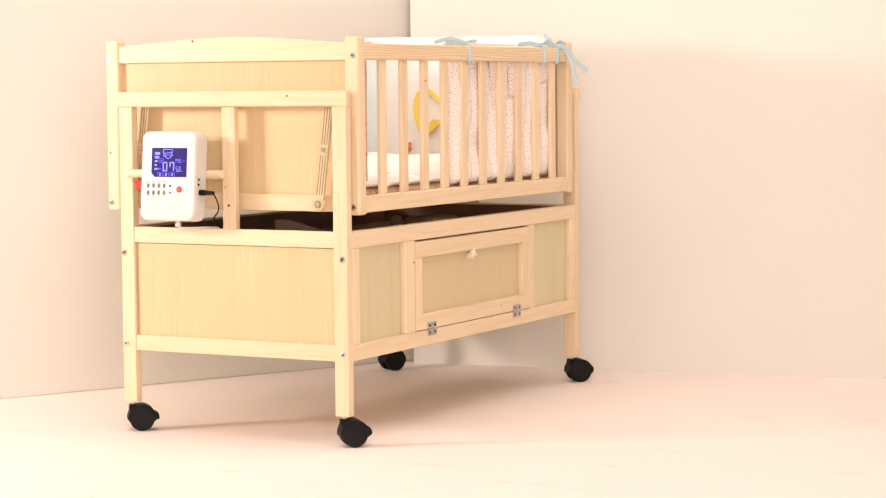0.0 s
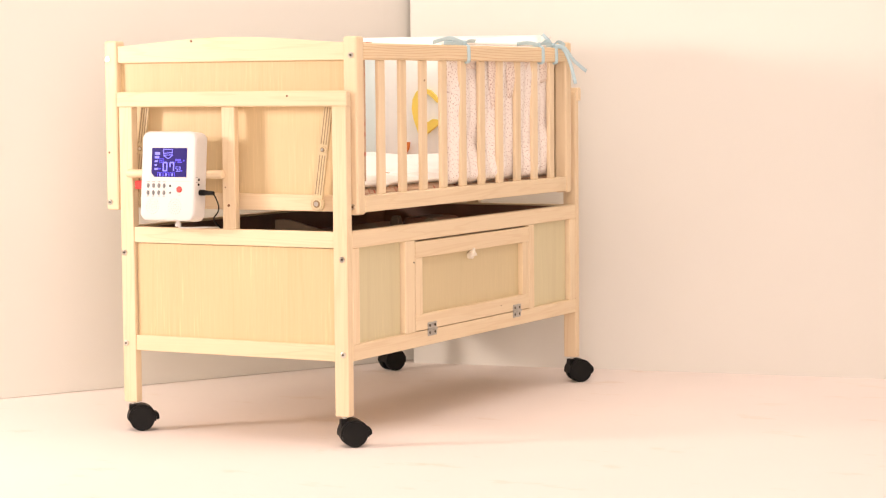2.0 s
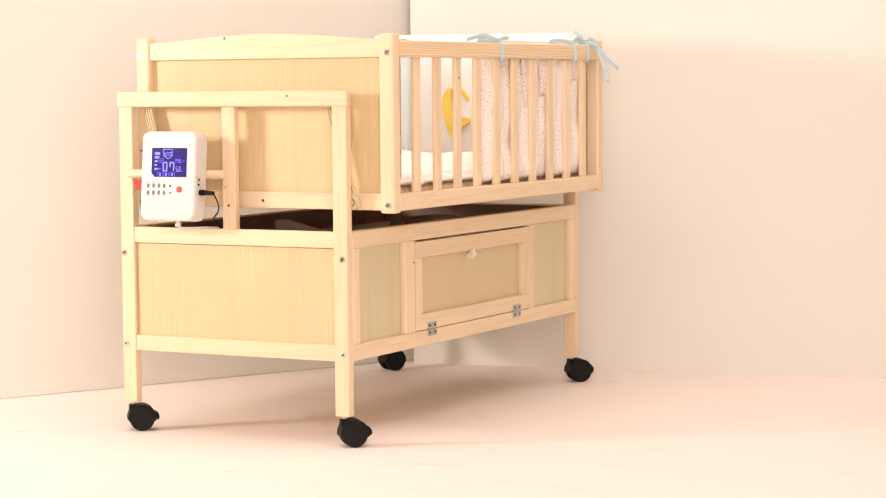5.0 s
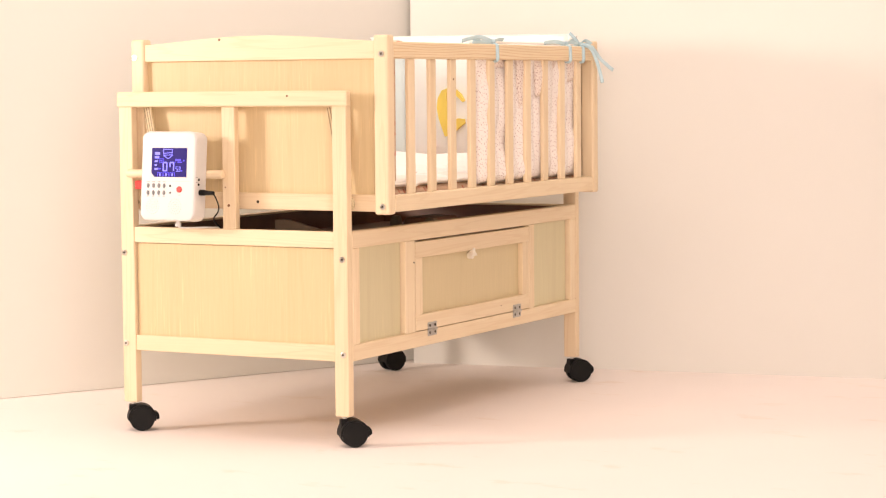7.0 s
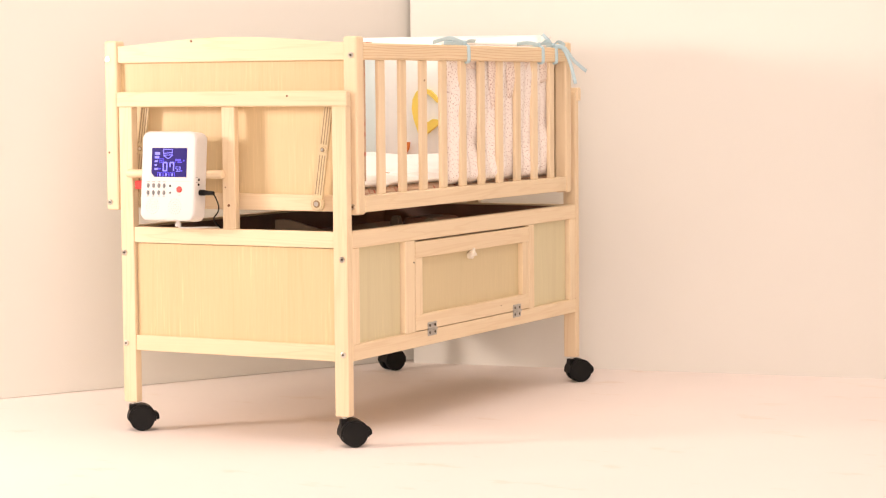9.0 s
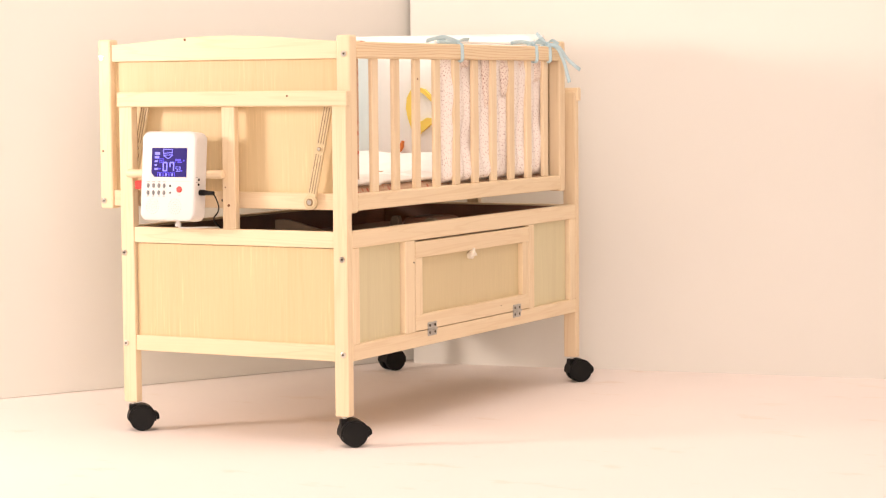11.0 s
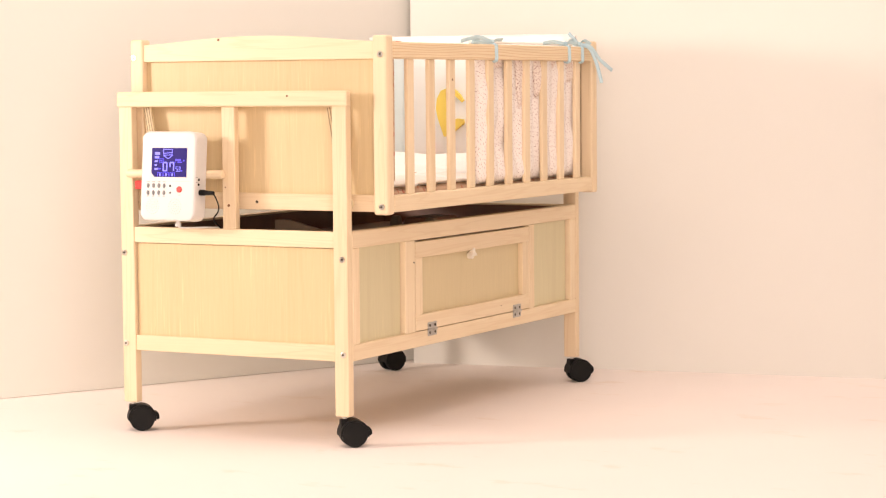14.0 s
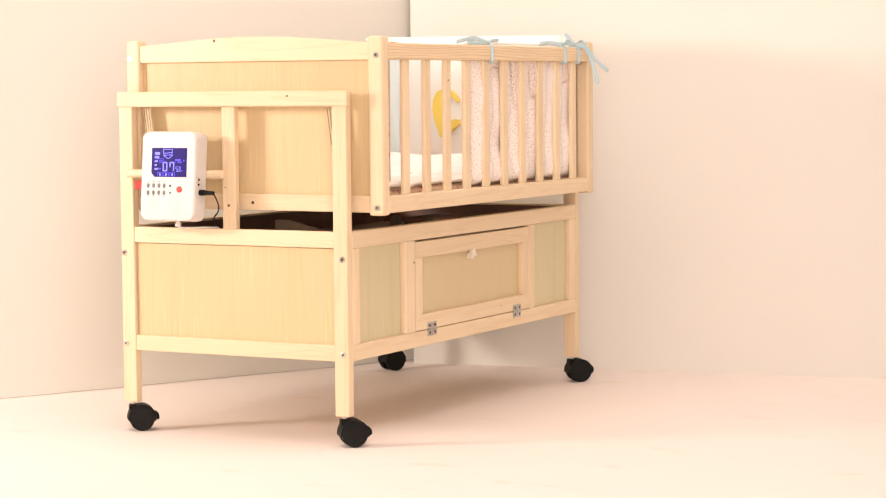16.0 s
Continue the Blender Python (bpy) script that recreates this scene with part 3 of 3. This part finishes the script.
def lift(y):
    return soft((y - 0.44) / 0.12)


def roll(x0, x1, y0, y1, low, high, seed, fold=0.006, nu=60, nv=44, crease=0.0):
    """A puffy folded quilt along y: rounded section, creased skin, uneven ends."""
    bm = bmesh.new()
    rows = []
    for i in range(nu + 1):
        s = i / nu
        y = y0 + (y1 - y0) * s
        end = max(0.02, 1 - abs(2 * s - 1) ** 7) ** 0.4
        lo, hi = low(y), high(y)
        mid = (lo + hi) / 2
        xf = x1 - 0.034 * lift(y)
        ring = []
        for j in range(nv):
            a = math.tau * j / nv
            c, d = math.cos(a), math.sin(a)
            px = (x0 + xf) / 2 + (xf - x0) / 2 * math.copysign(abs(c) ** 0.45, c) * (0.9 + 0.1 * end)
            pz = mid + (hi - lo) / 2 * end * math.copysign(abs(d) ** 0.75, d)
            q = Vector((px * 9, y * 16 + pz * 30, pz * 14 + seed))
            w = fold * (noise.noise(q) + 0.6 * noise.noise(q * 2.3)) * (1.0 if d > -0.5 else 0.15)
            w -= crease * math.exp(-((d + 0.1) / 0.2) ** 2) * (0.7 + 0.6 * noise.noise(Vector((y * 9, seed, 0.3))))
            ring.append(bm.verts.new((px + c * w * 1.6, y + 0.3 * w, max(pz + d * w, lo - 0.002))))
        rows.append(ring)
    for p, q in zip(rows, rows[1:]):
        for j in range(nv):
            bm.faces.new((p[j], p[(j + 1) % nv], q[(j + 1) % nv], q[j]))
    bm.faces.new(rows[0][::-1])
    bm.faces.new(rows[-1])
    bmesh.ops.recalc_face_normals(bm, faces=bm.faces)
    return bm


bedding("quilt", roll(-0.46, -0.012, 0.085, 0.78, lambda y: 0.485 + 0.010 * lift(y), lambda y: 0.497 + 0.011 * lift(y) + 0.022 * soft((y - 0.60) / 0.10), 3.0, 0.015, 110, 64, 0.012), Matrix(), white_cloth,
        "white quilt heaped in soft folds on the mattress", "quilt")
quilt = swinging[-1]
part("quilt_layer", roll(-0.29, 0.000, 0.085, 0.60, lambda y: 0.4825, lambda y: 0.499 - 0.006 * lift(y), 9.0, 0.008), cream_cloth, quilt, "cream lower fold of the quilt", True)
part("quilt_edge", roll(-0.21, -0.002, 0.40, 0.70, lambda y: 0.4835, lambda y: 0.496 + 0.006 * lift(y), 17.0, 0.006), print_cloth, quilt, "reddish printed edge of the quilt", True)
# yellow applique: a bent body and an arched arm, and an orange patch
AY = IY1 - 0.043


def applique(name, line, material, proud=0.0):
    """A flat stitched shape along a line of (x, z, half width)."""
    left, right = [], []
    for k, (x, z, w) in enumerate(line):
        a, b = line[max(0, k - 1)], line[min(len(line) - 1, k + 1)]
        d = Vector((b[0] - a[0], b[1] - a[1])).normalized()
        left.append((x - d.y * w, z + d.x * w))
        right.append((x + d.y * w, z - d.x * w))
    part(name, prism(left + right[::-1], AY - 0.003 - proud, AY + 0.004, 0.0), material, bumper)


applique("yellow_patch", [(-0.309, 0.672, 0.002), (-0.316, 0.666, 0.007), (-0.321, 0.650, 0.0115), (-0.321, 0.630, 0.0140), (-0.317, 0.608, 0.0135), (-0.311, 0.588, 0.012), (-0.306, 0.566, 0.009)], yellow_cloth, 0.0000)
applique("yellow_patch", [(-0.310, 0.671, 0.003), (-0.300, 0.671, 0.0045), (-0.288, 0.667, 0.005), (-0.276, 0.657, 0.0048), (-0.266, 0.645, 0.003)], yellow_cloth, 0.0012)
applique("yellow_patch", [(-0.308, 0.580, 0.012), (-0.298, 0.584, 0.012), (-0.286, 0.590, 0.010), (-0.276, 0.597, 0.0095), (-0.264, 0.599, 0.005)], yellow_cloth, 0.0024)
applique("orange_patch", [(-0.356, 0.528, 0.004), (-0.350, 0.538, 0.005), (-0.345, 0.552, 0.002)], orange_cloth)
bm = cushion(0.085, 0.285, 0.018, 8, 18, 0.002, 0.003, 8.0)
bmesh.ops.transform(bm, matrix=pose(-0.463, IY1 - 0.038, 0.642, 90, 0, 0), verts=bm.verts)
part("blue_panel", bm, blue_cloth, bumper, "light blue padded end section", True)
near_pad, side_pad = swinging[3], swinging[5]


def piping(ob, corners, r, material, label):
    """A cord along straight edges, with tight rounded corners."""
    c = [Vector(p) for p in corners]
    pts = [c[0]]
    for a, b, d in zip(c, c[1:], c[2:]):
        pts += [b + (a - b).normalized() * 0.02, b + (a - b).normalized() * 0.006 + (d - b).normalized() * 0.006, b + (d - b).normalized() * 0.02]
    part("piping", tube(pts + [c[-1]], r, 8), material, ob, label, True)


ex0, ex1, ey = -0.506, -0.011, IY1 - 0.019
piping(bumper, [(ex0, ey, 0.50), (ex0, ey, 0.793), (ex1, ey, 0.789), (ex1, ey, 0.50)], 0.003, white_cloth, "white piping")
piping(near_pad, [(IX1 - 0.006, IY0 + 0.046, 0.50), (IX1 - 0.006, IY0 + 0.046, 0.764), (IX0 + 0.040, IY0 + 0.046, 0.764)], 0.0040, print_cloth, "reddish stitched piping")
piping(side_pad, [(IX1 - 0.008, 0.452, 0.49), (IX1 - 0.008, 0.452, 0.769), (IX1 - 0.008, 0.947, 0.769), (IX1 - 0.008, 0.947, 0.49)], 0.003, white_cloth, "white piping")

for fy, fz, fl, fa in ((0.640, 0.688, 0.105, -9), (0.724, 0.698, 0.080, -8), (0.790, 0.726, 0.028, 0), (0.880, 0.714, 0.050, -4), (0.534, 0.730, 0.020, 0)):
    bm = cushion(0.044, fl + 0.02, 0.010, 10, 16, 0.003, 0.005, fy * 31)
    bmesh.ops.transform(bm, matrix=pose(IX1 + 0.0065, fy, fz + 0.008, 90, 0, 90) @ pose(0, 0, 0, 0, 0, -fa), verts=bm.verts)
    part("folded_backing", bm, dense_cloth, side_pad, "folded-over backing with dense reddish dots", True)

# ribbons tied round the top rail
def bow(y, tails, seed):
    rng = random.Random(seed)
    x0, x1 = CX1 - 0.0245, CX1 + 0.0012
    bm = tube([(x1, y, 0.764), (x1 + 0.0005, y + 0.001, 0.748), (x1, y, 0.7315), ((x0 + x1) / 2, y, 0.7300), (x0, y, 0.745), (x0, y, 0.764), ((x0 + x1) / 2, y, 0.7675), (x1, y, 0.764)], 0.0042, 8, flat=0.10)
    for tail in tails:
        pts = [((x0 + x1) / 2 + 0.004, y, 0.769)] + [(x1 + a + rng.uniform(-0.001, 0.001), y + b, c) for a, b, c in tail]
        tube(pts, 0.0042, 8, bm, 0.09)
    rod(0.0050, 0.009, pose((x0 + x1) / 2 + 0.004, y, 0.7705, 90, 0, 0), 12, 0.003, bm=bm)
    ob = tagged(finish("ribbon_bow", bm, ribbon_cloth, None, "", True), "pale blue ribbon tied in a bow round the top rail", "ribbon", "ribbons on the cradle")
    swinging.append(ob)


bow(0.486, [[(-0.02, -0.035, 0.779), (-0.028, -0.065, 0.776), (-0.030, -0.100, 0.770)], [(-0.015, 0.030, 0.774), (-0.020, 0.070, 0.775)], [(-0.03, -0.05, 0.770), (-0.03, -0.015, 0.776)]], 1)
bow(0.842, [[(-0.02, -0.035, 0.774), (-0.03, -0.07, 0.771)], [(-0.01, 0.035, 0.778), (-0.015, 0.060, 0.776)]], 2)
bow(0.911, [[(0.008, 0.020, 0.762), (0.020, 0.030, 0.730), (0.030, 0.038, 0.684)], [(0.010, 0.022, 0.764), (0.022, 0.046, 0.736), (0.036, 0.084, 0.712)], [(-0.01, -0.02, 0.782), (-0.02, -0.03, 0.794)],
            [(-0.01, -0.04, 0.774), (-0.01, -0.06, 0.770)], [(-0.01, 0.03, 0.778), (0.0, 0.045, 0.770)]], 3)

# ---- the control unit on its bar ----
unit = thing("control_unit", "white plastic control box with lit blue display, on the stand", "control unit")
UX0, UX1, UZ0, UZ1, UY0, UY1 = -0.4335, -0.3065, 0.4278, 0.6012, -0.0530, -0.0120
bm = box(UX0, UX1, UY0, UY1, UZ0, UZ1, 0.0, 1)
bmesh.ops.bevel(bm, geom=[e for e in bm.edges if abs(e.verts[0].co.y - e.verts[1].co.y) > 0.01], offset=0.016, segments=6, affect="EDGES", profile=0.5)
bmesh.ops.bevel(bm, geom=[e for e in bm.edges if abs(e.verts[0].co.y - e.verts[1].co.y) < 1e-5], offset=0.0045, segments=3, affect="EDGES", profile=0.5)
shell = part("shell", bm, white_plastic, unit)
F = UY0 - 0.0003
part("hanging_bar", rod(0.0082, 0.2260, pose(-0.3855, -0.0067, 0.5205, 0, 90, 0), 16, 0.002), pine_x, unit, "short round pine bar")
SX, SZ, SW, SH = -0.4085, 0.5125, 0.0820, 0.0565
screen = part("screen", box(SX, SX + SW, F - 0.0004, F + 0.0004, SZ, SZ + SH, 0), lcd_back, unit, "dark blue lit display")


def mark(name, x, z, w, h, material, parent=screen, y=None):
    y = F - 0.0007 if y is None else y
    return part(name, box(x - w / 2, x + w / 2, y - 0.0002, y + 0.0002, z - h / 2, z + h / 2, 0), material, parent)


def digit(x, z, w, h, segments, t=0.0026):
    """A seven-segment figure; segments: those lit, from a to g."""
    at = {"a": (0, h / 2, w, t), "d": (0, -h / 2, w, t), "g": (0, 0, w, t), "f": (-w / 2, h / 4, t, h / 2), "b": (w / 2, h / 4, t, h / 2), "e": (-w / 2, -h / 4, t, h / 2), "c": (w / 2, -h / 4, t, h / 2)}
    for s in segments:
        dx, dz, a, b = at[s]
        mark("digit_segment", x + dx, z + dz, a, b, lcd_bright)


digit(SX + 0.0320, SZ + 0.0200, 0.0085, 0.0160, "abcdef")
digit(SX + 0.0480, SZ + 0.0200, 0.0085, 0.0160, "abcf")
digit(SX + 0.0600, SZ + 0.0155, 0.0040, 0.0085, "afgcd", 0.0011)
digit(SX + 0.0655, SZ + 0.0155, 0.0040, 0.0085, "abcdg", 0.0011)
for k, (w, h) in enumerate(((0.0115, 0.0055), (0.0100, 0.0045), (0.0070, 0.0036), (0.0055, 0.0034), (0.0075, 0.0034))):
    mark("display_mark", SX + 0.0075 + w / 2, SZ + 0.0455 - 0.0075 * k, w, h, lcd_bright)
for x, z, w, h in ((0.019, 0.0315, 0.0012, 0.0085), (0.028, 0.0315, 0.0012, 0.0085), (0.0235, 0.0353, 0.009, 0.0010), (0.0235, 0.0277, 0.009, 0.0010), (0.0235, 0.0315, 0.004, 0.0030),
                   (0.0190, 0.0160, 0.0070, 0.0030), (0.0715, 0.0120, 0.0022, 0.0030), (0.0555, 0.0290, 0.0022, 0.0022),
                   (0.0620, 0.0330, 0.0130, 0.0040), (0.0660, 0.0290, 0.0110, 0.0022), (0.0755, 0.0320, 0.0030, 0.0030)):
    mark("display_mark", SX + x, SZ + z, w, h, lcd_lit)
for i in range(3):
    for x in (0.0150, 0.0260):
        mark("display_mark", SX + x + 0.0145 * i, SZ + 0.0050, 0.0011, 0.0080, lcd_lit)
    mark("display_mark", SX + 0.0205 + 0.0145 * i, SZ + 0.0085, 0.0110, 0.0011, lcd_lit)
    mark("display_mark", SX + 0.0205 + 0.0145 * i, SZ + 0.0045, 0.0030, 0.0050, lcd_bright)
for x, z, w, h, a in ((0.0280, 0.0470, 0.0012, 0.0140, 8), (0.0480, 0.0470, 0.0012, 0.0140, -8), (0.0380, 0.0535, 0.0180, 0.0012, 0), (0.0380, 0.0465, 0.0190, 0.0012, 5),
                      (0.0330, 0.0390, 0.0130, 0.0012, -35), (0.0440, 0.0390, 0.0130, 0.0012, 35), (0.0380, 0.0425, 0.0160, 0.0011, 4)):
    ob = mark("display_mark", 0, 0, w, h, lcd_bright, screen, 0)
    ob.matrix_basis = pose(SX + x, F - 0.0008, SZ + z, 0, -a, 0)
part("peeling_film", prism([(SX, SZ), (SX + 0.0085, SZ), (SX + 0.005, SZ + 0.003), (SX, SZ + 0.0085)], F - 0.0016, F - 0.0011), white_plastic, screen)
for row in range(2):
    for col in range(4):
        x, z = -0.4150 + 0.0125 * col, 0.4955 - 0.0137 * row
        bm = prism([(x + 0.0033 * math.cos(a) * 0.9, z + 0.0046 * math.sin(a)) for a in [k * math.tau / 16 for k in range(16)]], F - 0.0014, F + 0.0005, 0.0006)
        part("button", bm, grey_rubber, unit, "small grey rubber button")
        mark("button_caption", x, z + (0.0075 if row == 0 else -0.0068), 0.0060, 0.0011, print_grey, unit, F)
for z in (0.4952, 0.4818):
    part("indicator", rod(0.0021, 0.0016, pose(-0.3635, F, z, 90, 0, 0), 14, 0.0004), black_plastic if z > 0.49 else grey_rubber, unit)
part("red_button", rod(0.0060, 0.0030, pose(-0.3420, F - 0.0005, 0.4888, 90, 0, 0), 24, 0.0010), red_plastic, unit, "round red push button")
mark("button_caption", -0.3420, 0.4780, 0.0060, 0.0010, print_grey, unit, F)
for sx in (-0.4030, -0.3510):
    bm = bmesh.new()
    for ring, count in ((0.004, 6), (0.009, 12), (0.0145, 18)):
        for k in range(count):
            a = k * math.tau / count
            rod(0.0010, 0.0006, pose(sx + ring * math.cos(a), F + 0.0001, 0.4555 + ring * math.sin(a), 90, 0, 0), 6, bm=bm)
    part("speaker_grille", bm, plain("grille_shade", (0.56, 0.52, 0.48), 0.7), unit)
for z in (0.5085, 0.4990):
    part("side_switch", rod(0.0026, 0.0016, pose(UX1 + 0.0003, -0.040, z, 0, 90, 0), 12, 0.0004), black_plastic, unit)
    part("socket_caption", box(UX1 - 0.0002, UX1 + 0.0002, -0.050, -0.043, z + 0.0035, z + 0.0045, 0), print_grey, unit)
part("seam", box(UX0 + 0.012, UX1 - 0.010, F, F + 0.0004, 0.5040, 0.5046, 0), plain("seam_shade", (0.62, 0.58, 0.53), 0.6), unit)

HANG = Matrix.Translation((0, -0.007, 0.518)) @ pose(0, 0, 0, -5) @ Matrix.Translation((0, 0.007, -0.518 - 0.0042))
unit.matrix_basis = HANG
for m in (lcd_back, lcd_lit, lcd_bright):
    m.node_tree.nodes["Principled BSDF"].inputs["Specular IOR Level"].default_value = 0.12

plug = thing("power_plug", "black barrel plug with a thin black cable into the control box", "plug")
bm = rod(0.0058, 0.013, pose(UX1 + 0.0075, -0.037, 0.4865, 0, 90, 0), 16, 0.001)
rod(0.0050, 0.022, pose(UX1 + 0.0240, -0.037, 0.4860, 0, 92, 0), 16, 0.001, r2=0.0038, bm=bm)
part("plug_body", bm, black_plastic, plug)
plug.location = (-0.003, 0, -0.0042)
part("cable", tube([(UX1 + 0.033, -0.037, 0.4850), (-0.2697, -0.034, 0.4765), (-0.2660, -0.030, 0.4610), (-0.2695, -0.028, 0.4480), (-0.2800, -0.026, 0.4370), (-0.2865, -0.010, 0.4260), (-0.2880, 0.010, 0.4150), (-0.2830, 0.026, 0.3950), (-0.27, 0.06, 0.3660)], 0.0014, 8), black_rubber, plug)
lead = thing("white_lead", "white plug and thin white cable below the control box", "cable")
part("plug_body", rod(0.0060, 0.012, pose(-0.361, -0.034, 0.4212), 14, 0.001, r2=0.005), white_plastic, lead)
part("cable", tube([(-0.361, -0.034, 0.416), (-0.355, -0.030, 0.4130), (-0.335, -0.015, 0.4125), (-0.315, 0.006, 0.4120), (-0.30, 0.024, 0.408), (-0.29, 0.035, 0.380), (-0.285, 0.05, 0.364)], 0.0017, 8), white_plastic, lead)
tagged(finish("red_connector", box(-0.4795, -0.4440, -0.0118, -0.0020, 0.4850, 0.5025, 0.003), red_plastic), "small red plastic connector on the stand", "connector")
tagged(finish("label_tag", box(-0.4735, -0.4600, 0.0196, 0.0202, 0.4430, 0.4760, 0), grey_rubber), "narrow dark printed strip on the stand", "label")

# ---- what moves ----
SWING = (
    -0.0253, -0.0291, -0.0164, 0.0003, 0.0235, 0.0343, 0.0293, 0.0142, -0.0129, -0.0296, -0.0349, -0.0263, 0.0008, 0.0229,
    0.0418, 0.0392, 0.0162, -0.0075, -0.0356, -0.0415, -0.0285, -0.0062, 0.0284, 0.0448, 0.0435, 0.0256, -0.0114, -0.0349,
    -0.0466, -0.0369, -0.0047, 0.0230, 0.0496, 0.0497, 0.0243, -0.0046, -0.0393, -0.0494, -0.0378, -0.0139, 0.0270, 0.0478,
    0.0504, 0.0311, -0.0036, -0.0363, -0.0520, -0.0433, -0.0139, 0.0226, 0.0495, 0.0543, 0.0347, -0.0004, -0.0349, -0.0529,
    -0.0461, -0.0174, 0.0199, 0.0488, 0.0558, 0.0378, 0.0029, -0.0311, -0.0531, -0.0490, -0.0191, 0.0138, 0.0495, 0.0577,
    0.0375, 0.0084, -0.0327, -0.0508, -0.0471, -0.0260, 0.0174, 0.0438, 0.0555, 0.0441, 0.0058, -0.0248, -0.0505, -0.0492,
    -0.0221, 0.0074, 0.0454, 0.0563, 0.0399, 0.0125, -0.0285, -0.0469, -0.0469, -0.0252, 0.0097, 0.0404, 0.0526, 0.0410,
    0.0110, -0.0232, -0.0457, -0.0462, -0.0246, 0.0088, 0.0383, 0.0503, 0.0393, 0.0106, -0.0221, -0.0435, -0.0438, -0.0231,
    0.0088, 0.0347, 0.0486, 0.0390, 0.0070, -0.0193, -0.0424, -0.0412, -0.0181, 0.0071, 0.0377, 0.0460, 0.0331, 0.0098,
    -0.0236, -0.0389, -0.0375, -0.0197, 0.0137, 0.0344, 0.0423, 0.0325, 0.0030, -0.0205, -0.0396, -0.0370, -0.0139, 0.0097,
    0.0353, 0.0419, 0.0268, 0.0059, -0.0236, -0.0361, -0.0323, -0.0157, 0.0139, 0.0318, 0.0383, 0.0286, 0.0021, -0.0178,
    -0.0349, -0.0320, -0.0127, 0.0071, 0.0301, 0.0353, 0.0256,
)


def motions():
    rows = []
    for k, dx in enumerate(SWING):
        rows.append((k / 10, dx, LINK - math.sqrt(LINK * LINK - dx * dx)))
    for ob in swinging:
        walk(ob, [(t, pose(dx, 0, dz)) for t, dx, dz in rows])
    for link, (x, y) in zip(LINKS, PIVOTS):
        walk(link, [(t, pose(x, y, PIVOT_Z, 0, -math.degrees(math.asin(dx / LINK)), 0)) for t, dx, dz in rows])


motions()
